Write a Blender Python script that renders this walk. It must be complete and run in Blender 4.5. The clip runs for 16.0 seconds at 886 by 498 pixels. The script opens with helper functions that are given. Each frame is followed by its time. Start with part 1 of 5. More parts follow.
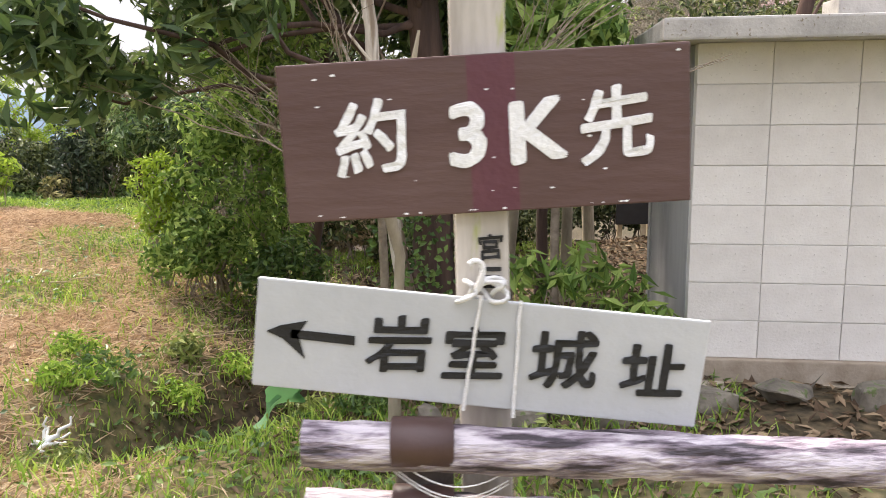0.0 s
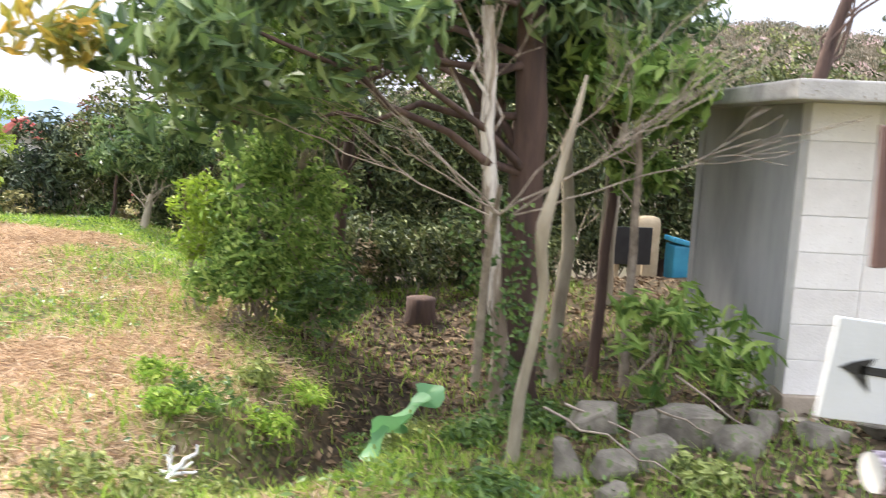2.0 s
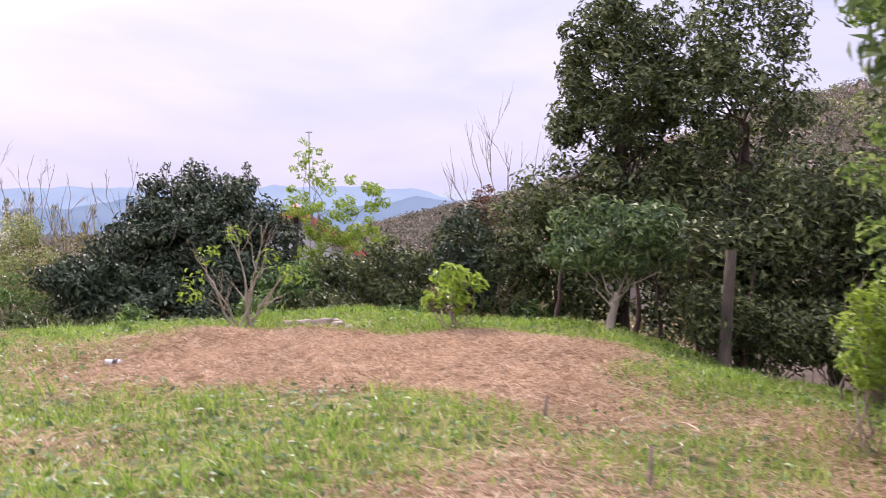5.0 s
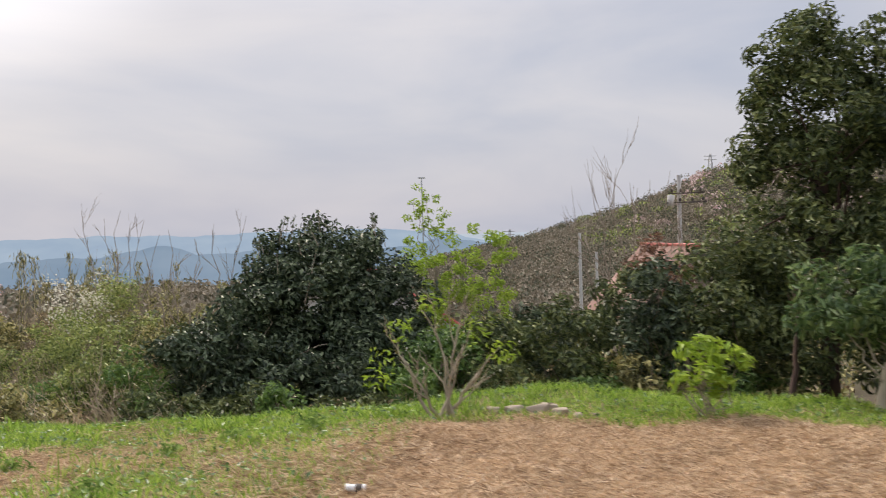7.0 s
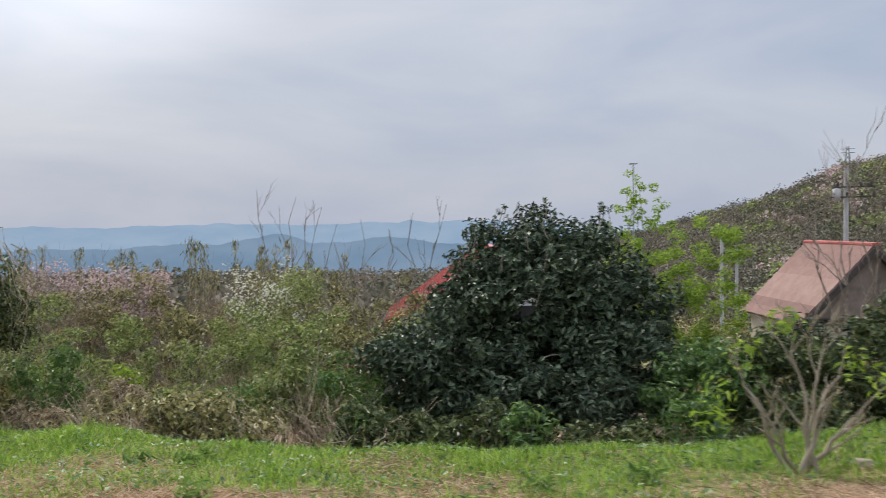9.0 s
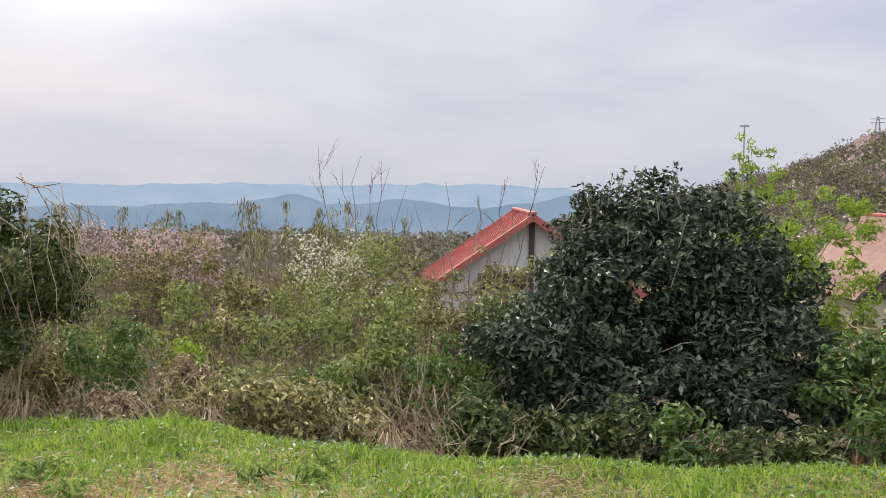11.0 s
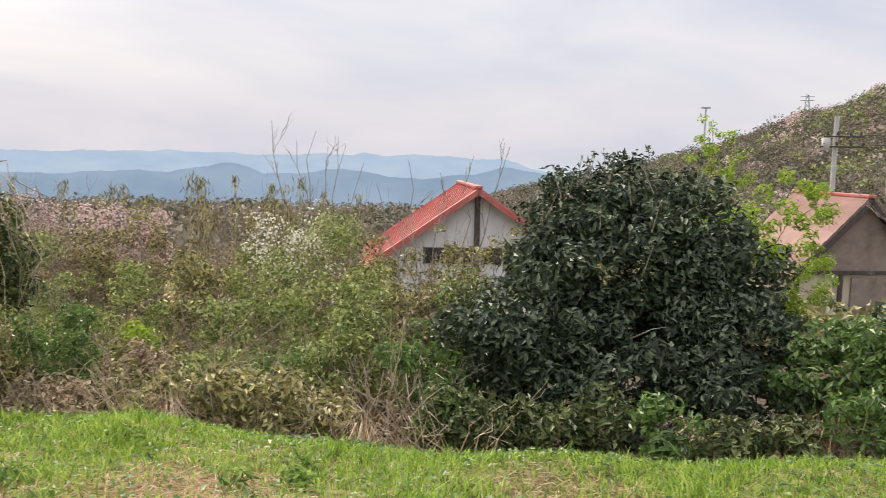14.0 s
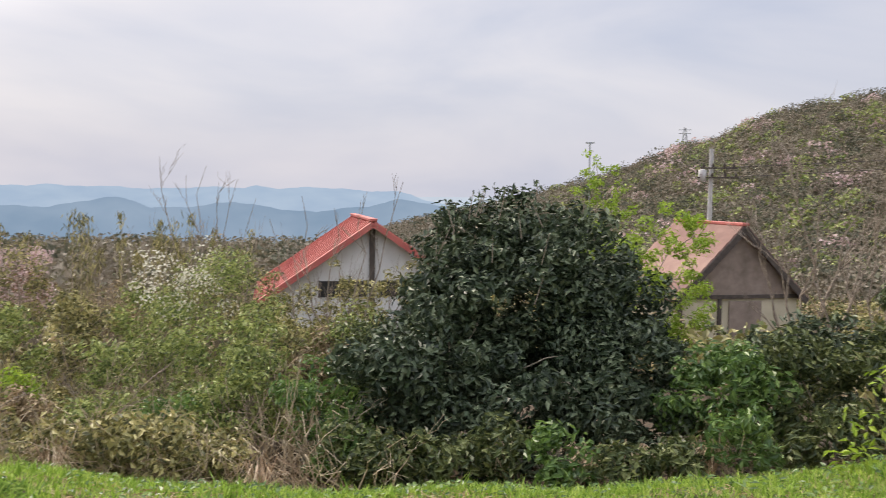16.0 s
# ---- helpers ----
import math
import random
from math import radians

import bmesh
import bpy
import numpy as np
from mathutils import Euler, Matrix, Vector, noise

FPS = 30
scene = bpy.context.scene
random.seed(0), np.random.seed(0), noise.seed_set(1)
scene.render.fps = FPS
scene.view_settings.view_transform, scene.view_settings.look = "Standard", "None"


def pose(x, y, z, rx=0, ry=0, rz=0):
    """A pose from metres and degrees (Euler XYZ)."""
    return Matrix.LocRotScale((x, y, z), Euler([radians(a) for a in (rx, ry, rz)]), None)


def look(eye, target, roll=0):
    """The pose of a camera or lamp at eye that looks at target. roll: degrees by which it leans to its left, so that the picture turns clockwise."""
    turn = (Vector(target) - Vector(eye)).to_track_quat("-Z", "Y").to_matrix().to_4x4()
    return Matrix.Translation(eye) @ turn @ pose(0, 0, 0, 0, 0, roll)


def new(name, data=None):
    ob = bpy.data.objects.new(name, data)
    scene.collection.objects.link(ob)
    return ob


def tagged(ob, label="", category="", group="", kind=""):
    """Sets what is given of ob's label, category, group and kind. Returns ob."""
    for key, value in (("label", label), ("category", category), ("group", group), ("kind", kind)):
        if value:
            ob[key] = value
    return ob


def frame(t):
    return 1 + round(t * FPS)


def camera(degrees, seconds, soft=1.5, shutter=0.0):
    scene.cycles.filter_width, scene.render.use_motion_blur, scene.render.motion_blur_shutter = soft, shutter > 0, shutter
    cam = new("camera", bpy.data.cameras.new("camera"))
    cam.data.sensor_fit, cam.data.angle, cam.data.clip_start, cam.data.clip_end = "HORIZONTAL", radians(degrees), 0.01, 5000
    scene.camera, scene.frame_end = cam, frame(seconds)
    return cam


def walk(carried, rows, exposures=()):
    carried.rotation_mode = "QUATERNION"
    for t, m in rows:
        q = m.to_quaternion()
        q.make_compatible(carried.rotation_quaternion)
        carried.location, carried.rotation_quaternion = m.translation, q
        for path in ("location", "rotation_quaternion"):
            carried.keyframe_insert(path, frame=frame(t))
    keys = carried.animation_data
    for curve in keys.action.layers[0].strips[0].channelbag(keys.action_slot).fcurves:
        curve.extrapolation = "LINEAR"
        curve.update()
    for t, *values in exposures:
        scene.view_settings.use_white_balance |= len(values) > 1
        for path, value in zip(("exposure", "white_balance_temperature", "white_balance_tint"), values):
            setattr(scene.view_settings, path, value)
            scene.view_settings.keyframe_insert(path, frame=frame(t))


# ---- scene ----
cam = camera(55.8, 16.0, soft=0.9, shutter=0.5)
METRES, EYE, TILT, LEAN, TURN = 11.5, 1.55, -10.8, 0.8, 0.0
ROWS = [
    (0.0, 0.0, 0.0, 0.0, 0.0, 0.0, -0.0),
    (0.5, -0.0164, -0.0039, -0.0006, -1.59, -0.24, -0.09),
    (1.0, -0.0411, -0.0086, -0.003, -4.42, 0.51, -0.46),
    (1.5, -0.0683, -0.0024, -0.0014, -6.88, 1.75, -1.16),
    (2.0, -0.1015, -0.0011, -0.0009, -7.09, 2.3, -2.01),
    (2.5, -0.1398, 0.0152, 0.0013, -1.95, 4.21, -2.62),
    (3.0, -0.1864, 0.0302, 0.0035, 0.68, 4.38, -2.75),
    (3.5, -0.2333, 0.0487, 0.0069, 3.8, 5.69, -2.89),
    (4.0, -0.2831, 0.063, 0.0103, 5.73, 5.83, -2.93),
    (6.5, -0.5047, 0.1793, 0.0523, 7.56, 8.83, -0.85),
    (7.0, -0.5511, 0.2073, 0.0585, 8.58, 9.39, -0.81),
    (7.5, -0.5947, 0.2332, 0.0634, 9.89, 9.92, -0.9),
    (8.0, -0.6391, 0.2604, 0.0701, 11.89, 9.8, -1.41),
    (8.5, -0.6762, 0.287, 0.0749, 13.8, 9.48, -2.18),
    (9.0, -0.7143, 0.315, 0.0793, 15.72, 8.6, -3.07),
    (9.5, -0.7492, 0.3391, 0.0846, 16.98, 8.04, -3.67),
    (12.0, -0.8623, 0.4049, 0.0962, 16.46, 4.35, -4.85),
    (12.5, -0.8666, 0.4046, 0.0978, 17.0, 3.73, -5.17),
    (13.0, -0.8656, 0.4031, 0.1034, 16.21, 3.76, -5.06),
    (13.5, -0.8664, 0.4027, 0.1051, 14.7, 3.94, -4.79),
    (14.0, -0.8648, 0.403, 0.1049, 12.3, 4.37, -4.34),
    (14.5, -0.8634, 0.4027, 0.1047, 10.56, 4.88, -4.0),
    (15.0, -0.8635, 0.3999, 0.1057, 9.18, 5.67, -3.6),
    (15.5, -0.8638, 0.3981, 0.1071, 8.12, 6.29, -3.25),
    (16.0, -0.8633, 0.3965, 0.107, 5.28, 6.96, -2.57),
]
walk(cam, [(t, pose(0, 0, EYE, TILT, LEAN, TURN) @ pose(METRES * x, METRES * y, METRES * z, 90 + pitch, roll, yaw)) for t, x, y, z, yaw, pitch, roll in ROWS],
     exposures=[(0, 1.05, 7100, 15), (2, 1.5, 6700, 12), (3, 1.5, 5100, 24), (4, 1.1, 5550, 42), (6.3, 0.45, 7100, 16), (7.5, 0.15, 6900, 13), (9.5, 0.08, 6300, 9), (12, 0.58, 7150, 14), (14, 0.58, 7150, 14), (16, 0.44, 6950, 14)])

# ---- world, sun, exposure ----
SUN_AZ, SUN_EL = -42.0, 46.0
world = bpy.data.worlds.new("world")
scene.world = world
world.use_nodes = True
wt = world.node_tree
wt.nodes.clear()


def wn(kind, **values):
    n = wt.nodes.new(kind)
    for k, v in values.items():
        n.inputs[k].default_value = v
    return n


w_out = wt.nodes.new("ShaderNodeOutputWorld")
w_bg = wt.nodes.new("ShaderNodeBackground")
w_sky = wt.nodes.new("ShaderNodeTexSky")
w_sky.sky_type, w_sky.sun_disc = "NISHITA", False
w_sky.sun_elevation, w_sky.sun_rotation = radians(SUN_EL), radians(SUN_AZ)
w_sky.air_density, w_sky.dust_density = 1.5, 3.0
w_bg.inputs["Strength"].default_value = 0.1
w_co = wt.nodes.new("ShaderNodeTexCoord")
w_map = wt.nodes.new("ShaderNodeMapping")
w_map.inputs["Scale"].default_value = (1.0, 1.0, 3.4)
w_map.inputs["Location"].default_value = (0.35, 0.2, 0.0)
w_noise = wn("ShaderNodeTexNoise", Scale=2.1, Detail=5.0, Roughness=0.52, Distortion=0.35)
w_ramp = wt.nodes.new("ShaderNodeValToRGB")
w_ramp.color_ramp.elements[0].position, w_ramp.color_ramp.elements[0].color = 0.30, (3.75, 4.35, 5.7, 1)
w_ramp.color_ramp.elements[1].position, w_ramp.color_ramp.elements[1].color = 0.68, (5.8, 6.0, 6.7, 1)
# thin bright cloud before the sun
w_dot = wt.nodes.new("ShaderNodeVectorMath")
w_dot.operation = "DOT_PRODUCT"
w_dot.inputs[1].default_value = (math.sin(radians(SUN_AZ)) * math.cos(radians(28)), math.cos(radians(SUN_AZ)) * math.cos(radians(28)), math.sin(radians(28)))
w_glow = wt.nodes.new("ShaderNodeMapRange")
w_glow.interpolation_type = "SMOOTHERSTEP"
w_glow.inputs["From Min"].default_value, w_glow.inputs["From Max"].default_value = 0.925, 1.0
w_glow.inputs["To Max"].default_value = 4.2
w_add = wt.nodes.new("ShaderNodeMix")
w_add.data_type, w_add.blend_type = "RGBA", "ADD"
w_add.inputs[0].default_value = 1.0
w_mix = wt.nodes.new("ShaderNodeMix")
w_mix.data_type = "RGBA"
w_mix.inputs[0].default_value = 0.88
wt.links.new(w_co.outputs["Generated"], w_map.inputs[0])
wt.links.new(w_map.outputs[0], w_noise.inputs["Vector"])
wt.links.new(w_noise.outputs["Fac"], w_ramp.inputs[0])
wt.links.new(w_co.outputs["Generated"], w_dot.inputs[0])
wt.links.new(w_dot.outputs["Value"], w_glow.inputs["Value"])
wt.links.new(w_sky.outputs[0], w_mix.inputs[6])
wt.links.new(w_ramp.outputs[0], w_mix.inputs[7])
wt.links.new(w_mix.outputs[2], w_add.inputs[6])
wt.links.new(w_glow.outputs[0], w_add.inputs[7])
# an overcast sky is brightest overhead
w_sep = wt.nodes.new("ShaderNodeSeparateXYZ")
w_zen = wt.nodes.new("ShaderNodeMapRange")
w_zen.inputs["From Min"].default_value, w_zen.inputs["From Max"].default_value = 0.25, 1.0
w_zen.inputs["To Min"].default_value, w_zen.inputs["To Max"].default_value = 1.0, 3.0
w_mul = wt.nodes.new("ShaderNodeVectorMath")
w_mul.operation = "SCALE"
wt.links.new(w_co.outputs["Generated"], w_sep.inputs[0])
wt.links.new(w_sep.outputs["Z"], w_zen.inputs["Value"])
wt.links.new(w_add.outputs[2], w_mul.inputs[0])
wt.links.new(w_zen.outputs[0], w_mul.inputs["Scale"])
wt.links.new(w_mul.outputs[0], w_bg.inputs[0])
wt.links.new(w_bg.outputs[0], w_out.inputs[0])

sun = new("sun", bpy.data.lights.new("sun", "SUN"))
sun.data.energy, sun.data.angle, sun.data.color = 3.2, radians(12), (1.0, 0.93, 0.82)
sun.matrix_world = look((0, 0, 60), (-math.sin(radians(SUN_AZ)) * 60, -math.cos(radians(SUN_AZ)) * 60, 60 - 60 * math.tan(radians(SUN_EL))))


# ---- materials ----
def material(name, ramp, scale=8.0, rough=0.8, bump=0.2, bump_scale=60.0, metal=0.0, stretch=(1, 1, 1), mottling=0.35, fine=None, island=False, translucent=0.0, random_object=False, spec=0.5):
    m = bpy.data.materials.new(name)
    m.use_nodes = True
    nt = m.node_tree
    bsdf = nt.nodes["Principled BSDF"]
    bsdf.inputs["Roughness"].default_value = rough
    bsdf.inputs["Metallic"].default_value = metal
    bsdf.inputs["Specular IOR Level"].default_value = spec
    geo = nt.nodes.new("ShaderNodeNewGeometry")
    co = nt.nodes.new("ShaderNodeTexCoord")
    mp = nt.nodes.new("ShaderNodeMapping")
    mp.inputs["Scale"].default_value = stretch
    nt.links.new(co.outputs["Object"], mp.inputs[0])
    n1 = nt.nodes.new("ShaderNodeTexNoise")
    n1.inputs["Scale"].default_value, n1.inputs["Detail"].default_value, n1.inputs["Roughness"].default_value = scale, 6, 0.62
    nt.links.new(mp.outputs[0], n1.inputs["Vector"])
    cr = nt.nodes.new("ShaderNodeValToRGB")
    els = cr.color_ramp.elements
    while len(els) < len(ramp):
        els.new(0.5)
    for i, (p, c) in enumerate(ramp):
        els[i].position, els[i].color = p, (*c, 1)
    if island or random_object:
        src = geo.outputs["Random Per Island"]
        if random_object:
            src = nt.nodes.new("ShaderNodeObjectInfo").outputs["Random"]
        mx = nt.nodes.new("ShaderNodeMix")
        mx.inputs[0].default_value = mottling
        nt.links.new(src, mx.inputs[2])
        nt.links.new(n1.outputs["Fac"], mx.inputs[3])
        nt.links.new(mx.outputs[0], cr.inputs[0])
    else:
        nt.links.new(n1.outputs["Fac"], cr.inputs[0])
    colour = cr.outputs[0]
    n2 = nt.nodes.new("ShaderNodeTexNoise")
    n2.inputs["Scale"].default_value, n2.inputs["Detail"].default_value = bump_scale, 4
    nt.links.new(mp.outputs[0], n2.inputs["Vector"])
    if fine:
        mf = nt.nodes.new("ShaderNodeMix")
        mf.data_type, mf.blend_type = "RGBA", "MIX"
        r2 = nt.nodes.new("ShaderNodeMapRange")
        r2.inputs["From Min"].default_value, r2.inputs["From Max"].default_value = fine[1], fine[1] + 0.08
        nt.links.new(n2.outputs["Fac"], r2.inputs["Value"])
        nt.links.new(r2.outputs[0], mf.inputs[0])
        nt.links.new(colour, mf.inputs[6])
        mf.inputs[7].default_value = (*fine[0], 1)
        colour = mf.outputs[2]
    nt.links.new(colour, bsdf.inputs["Base Color"])
    if bump:
        b = nt.nodes.new("ShaderNodeBump")
        b.inputs["Strength"].default_value, b.inputs["Distance"].default_value = bump, 0.01
        nt.links.new(n2.outputs["Fac"], b.inputs["Height"])
        nt.links.new(b.outputs[0], bsdf.inputs["Normal"])
    if translucent:
        out = nt.nodes["Material Output"]
        tr = nt.nodes.new("ShaderNodeBsdfTranslucent")
        ms = nt.nodes.new("ShaderNodeMixShader")
        ms.inputs[0].default_value = translucent
        nt.links.new(colour, tr.inputs[0])
        nt.links.new(bsdf.outputs[0], ms.inputs[1])
        nt.links.new(tr.outputs[0], ms.inputs[2])
        nt.links.new(ms.outputs[0], out.inputs[0])
    return m


def leaf_mat(name, dark, mid, light, rough=0.45, translucent=0.3, spec=0.5):
    return material(name, [(0.15, dark), (0.5, mid), (0.9, light)], scale=1.2, rough=rough, bump=0, island=True, translucent=translucent, mottling=0.4, spec=spec)


# Palest camellia tone is raised to paint in the blue-grey highlights on the leaves.
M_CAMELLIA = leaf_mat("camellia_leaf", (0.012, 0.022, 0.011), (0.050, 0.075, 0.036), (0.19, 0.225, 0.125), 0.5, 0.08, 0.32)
M_EVERGREEN = leaf_mat("evergreen_leaf", (0.018, 0.032, 0.010), (0.080, 0.105, 0.034), (0.26, 0.28, 0.10), 0.5, 0.18, 0.35)
M_SHRUB = leaf_mat("shrub_leaf", (0.035, 0.08, 0.02), (0.10, 0.18, 0.04), (0.22, 0.32, 0.08), 0.45, 0.35)
M_PRIVET = leaf_mat("privet_leaf", (0.045, 0.10, 0.022), (0.20, 0.31, 0.07), (0.46, 0.56, 0.17), 0.52, 0.45, 0.25)
M_LIME = leaf_mat("lime_leaf", (0.14, 0.22, 0.02), (0.26, 0.38, 0.04), (0.42, 0.52, 0.08), 0.5, 0.45)
M_BROAD = leaf_mat("broad_leaf", (0.018, 0.045, 0.016), (0.095, 0.16, 0.05), (0.30, 0.38, 0.14), 0.45, 0.35)
M_YELLOWED = leaf_mat("yellowed_leaf", (0.14, 0.16, 0.03), (0.30, 0.26, 0.05), (0.55, 0.30, 0.05), 0.5, 0.4)
M_OLIVE = leaf_mat("olive_leaf", (0.035, 0.042, 0.015), (0.22, 0.205, 0.07), (0.62, 0.54, 0.24), 0.55, 0.22)
M_PALEGREEN = leaf_mat("pale_green_leaf", (0.05, 0.08, 0.02), (0.22, 0.27, 0.07), (0.50, 0.53, 0.19), 0.55, 0.28)
M_DRYLEAF = leaf_mat("dry_leaf", (0.08, 0.055, 0.03), (0.31, 0.23, 0.13), (0.66, 0.53, 0.34), 0.7, 0.15)
# Dead-leaf brown with the hollow's shade darkened into it.
M_SHADED_LITTER = leaf_mat("shaded_fallen_leaf", (0.045, 0.028, 0.018), (0.15, 0.10, 0.06), (0.38, 0.28, 0.175), 0.8, 0.1, 0.2)
M_REDDISH = leaf_mat("reddish_leaf", (0.10, 0.05, 0.035), (0.20, 0.10, 0.06), (0.32, 0.18, 0.10), 0.6, 0.25)
M_PINK = leaf_mat("cherry_blossom", (0.38, 0.25, 0.24), (0.55, 0.40, 0.38), (0.75, 0.62, 0.60), 0.7, 0.35)
M_WHITE = leaf_mat("white_blossom", (0.50, 0.47, 0.36), (0.65, 0.62, 0.50), (0.8, 0.78, 0.68), 0.7, 0.35)
M_GRASS = leaf_mat("grass_blade", (0.07, 0.15, 0.02), (0.25, 0.40, 0.055), (0.52, 0.60, 0.15), 0.6, 0.4, 0.3)
M_STRAW = leaf_mat("straw", (0.22, 0.14, 0.085), (0.58, 0.43, 0.28), (0.84, 0.70, 0.52), 0.75, 0.2, 0.2)
M_GIANTLEAF = leaf_mat("butterbur_leaf", (0.10, 0.26, 0.10), (0.17, 0.38, 0.16), (0.25, 0.48, 0.22), 0.45, 0.4)
# Haze over the slopes is mixed into these two colours: raised and desaturated.
M_HILL_HAZED = leaf_mat("hazed_hillside_tree", (0.16, 0.145, 0.105), (0.25, 0.215, 0.16), (0.36, 0.31, 0.235), 0.85, 0.1, 0.1)
M_HILLDARK_HAZED = leaf_mat("hazed_hillside_evergreen_leaf", (0.085, 0.09, 0.065), (0.135, 0.135, 0.092), (0.20, 0.19, 0.135), 0.85, 0.1, 0.1)
M_BARK = material("bark", [(0.3, (0.05, 0.04, 0.03)), (0.55, (0.13, 0.10, 0.075)), (0.8, (0.25, 0.21, 0.16))], 9, 0.9, 0.8, 45, stretch=(1, 1, 0.25))
M_PALEBARK = material("pale_bark", [(0.3, (0.20, 0.16, 0.11)), (0.55, (0.34, 0.29, 0.21)), (0.8, (0.47, 0.42, 0.33))], 7, 0.85, 0.6, 50, stretch=(1, 1, 0.3))
M_PEELBARK = material("peeling_bark", [(0.35, (0.10, 0.06, 0.04)), (0.5, (0.30, 0.23, 0.17)), (0.58, (0.70, 0.63, 0.55))], 6, 0.85, 0.9, 30, stretch=(1, 1, 0.12))
M_REDBARK = material("dark_red_bark", [(0.3, (0.035, 0.022, 0.018)), (0.6, (0.10, 0.06, 0.045)), (0.85, (0.19, 0.13, 0.09))], 8, 0.95, 0.9, 40, stretch=(1, 1, 0.12))
M_TWIG = material("twig", [(0.3, (0.15, 0.115, 0.085)), (0.7, (0.38, 0.31, 0.235))], 12, 0.85, 0.3, 60)
M_DRYSTEM = material("dry_stem", [(0.3, (0.28, 0.20, 0.12)), (0.7, (0.60, 0.50, 0.35))], 12, 0.85, 0.3, 60)
M_STONE = material("stone", [(0.3, (0.06, 0.052, 0.04)), (0.55, (0.17, 0.148, 0.115)), (0.8, (0.33, 0.295, 0.235))], 5, 0.92, 0.9, 24, fine=((0.09, 0.12, 0.04), 0.57))
M_BLOCK = material("concrete_block", [(0.25, (0.55, 0.52, 0.475)), (0.5, (0.65, 0.62, 0.575)), (0.8, (0.75, 0.725, 0.68))], 4.5, 0.92, 0.35, 70, random_object=True, mottling=0.8, fine=((0.47, 0.44, 0.395), 0.64))
M_MORTAR = material("mortar", [(0.3, (0.56, 0.54, 0.51)), (0.7, (0.66, 0.64, 0.61))], 6, 0.95, 0.3, 120)
M_RENDER = material("cement_render", [(0.3, (0.26, 0.26, 0.25)), (0.55, (0.36, 0.355, 0.34)), (0.8, (0.45, 0.44, 0.42))], 2.2, 0.92, 0.25, 70, stretch=(1, 1, 0.4))
M_SLAB = material("roof_slab_concrete", [(0.3, (0.26, 0.25, 0.23)), (0.55, (0.42, 0.40, 0.37)), (0.8, (0.52, 0.50, 0.46))], 4, 0.92, 0.4, 60, fine=((0.20, 0.17, 0.12), 0.63))
M_PLINTH = material("stained_plinth", [(0.3, (0.22, 0.17, 0.12)), (0.6, (0.36, 0.30, 0.23)), (0.85, (0.45, 0.40, 0.33))], 5, 0.95, 0.4, 60)
M_FOOTING = material("rough_footing", [(0.3, (0.24, 0.20, 0.145)), (0.55, (0.42, 0.36, 0.28)), (0.8, (0.56, 0.50, 0.41))], 6, 0.95, 0.8, 40, fine=((0.14, 0.15, 0.06), 0.62))
M_BROWNPAINT = material("brown_painted_wood", [(0.3, (0.075, 0.036, 0.030)), (0.55, (0.098, 0.052, 0.044)), (0.8, (0.125, 0.072, 0.062))], 3.0, 0.6, 0.22, 30, stretch=(0.5, 1, 2.0), fine=((0.40, 0.34, 0.31), 0.745))
M_MAROON = material("maroon_bleed", [(0.3, (0.085, 0.022, 0.032)), (0.7, (0.12, 0.038, 0.048))], 5, 0.6, 0.2, 60)
M_GREYPAINT = material("grey_painted_board", [(0.25, (0.40, 0.41, 0.41)), (0.55, (0.47, 0.48, 0.48)), (0.85, (0.53, 0.54, 0.535))], 4, 0.55, 0.12, 80, fine=((0.34, 0.34, 0.32), 0.72))
M_WHITEPAINT = material("white_brushed_paint", [(0.3, (0.72, 0.72, 0.71)), (0.7, (0.85, 0.85, 0.84))], 25, 0.6, 0.3, 120)
M_BLACKPAINT = material("black_brushed_paint", [(0.3, (0.005, 0.005, 0.006)), (0.7, (0.014, 0.014, 0.014))], 25, 0.55, 0.3, 120)
M_POST = material("weathered_post", [(0.3, (0.26, 0.23, 0.19)), (0.5, (0.46, 0.42, 0.365)), (0.7, (0.66, 0.61, 0.555))], 11, 0.85, 0.6, 50, stretch=(1, 1, 0.15), fine=((0.38, 0.40, 0.16), 0.63))
# Pale end of the log ramp paints whitish highlights, dark end the cracks.
M_LOG = material("imitation_log", [(0.40, (0.035, 0.025, 0.03)), (0.48, (0.22, 0.175, 0.205)), (0.60, (0.58, 0.52, 0.54))], 24, 0.5, 1.0, 55, stretch=(0.3, 1.6, 1.6))
M_SLEEVE = material("brown_plastic_sleeve", [(0.3, (0.055, 0.028, 0.024)), (0.7, (0.085, 0.045, 0.038))], 6, 0.42, 0.08, 90)
M_DARKPOST = material("dark_fence_post", [(0.3, (0.03, 0.022, 0.02)), (0.7, (0.07, 0.055, 0.05))], 10, 0.7, 0.6, 50)
M_STRING = material("white_twine", [(0.3, (0.68, 0.67, 0.64)), (0.7, (0.85, 0.84, 0.81))], 60, 0.7, 0.5, 300)
M_RED = material("red_sheet_roof", [(0.3, (0.36, 0.085, 0.07)), (0.55, (0.46, 0.125, 0.10)), (0.8, (0.55, 0.20, 0.16))], 0.9, 0.6, 0.1, 20)
M_REDOLD = material("faded_red_tile", [(0.1, (0.13, 0.075, 0.06)), (0.5, (0.22, 0.125, 0.10)), (0.9, (0.33, 0.22, 0.175))], 2.2, 0.9, 0.5, 12, random_object=True, mottling=0.6)
M_WHITEWALL = material("white_plaster", [(0.3, (0.55, 0.545, 0.52)), (0.6, (0.66, 0.655, 0.63)), (0.85, (0.72, 0.715, 0.69))], 0.8, 0.9, 0.1, 20)
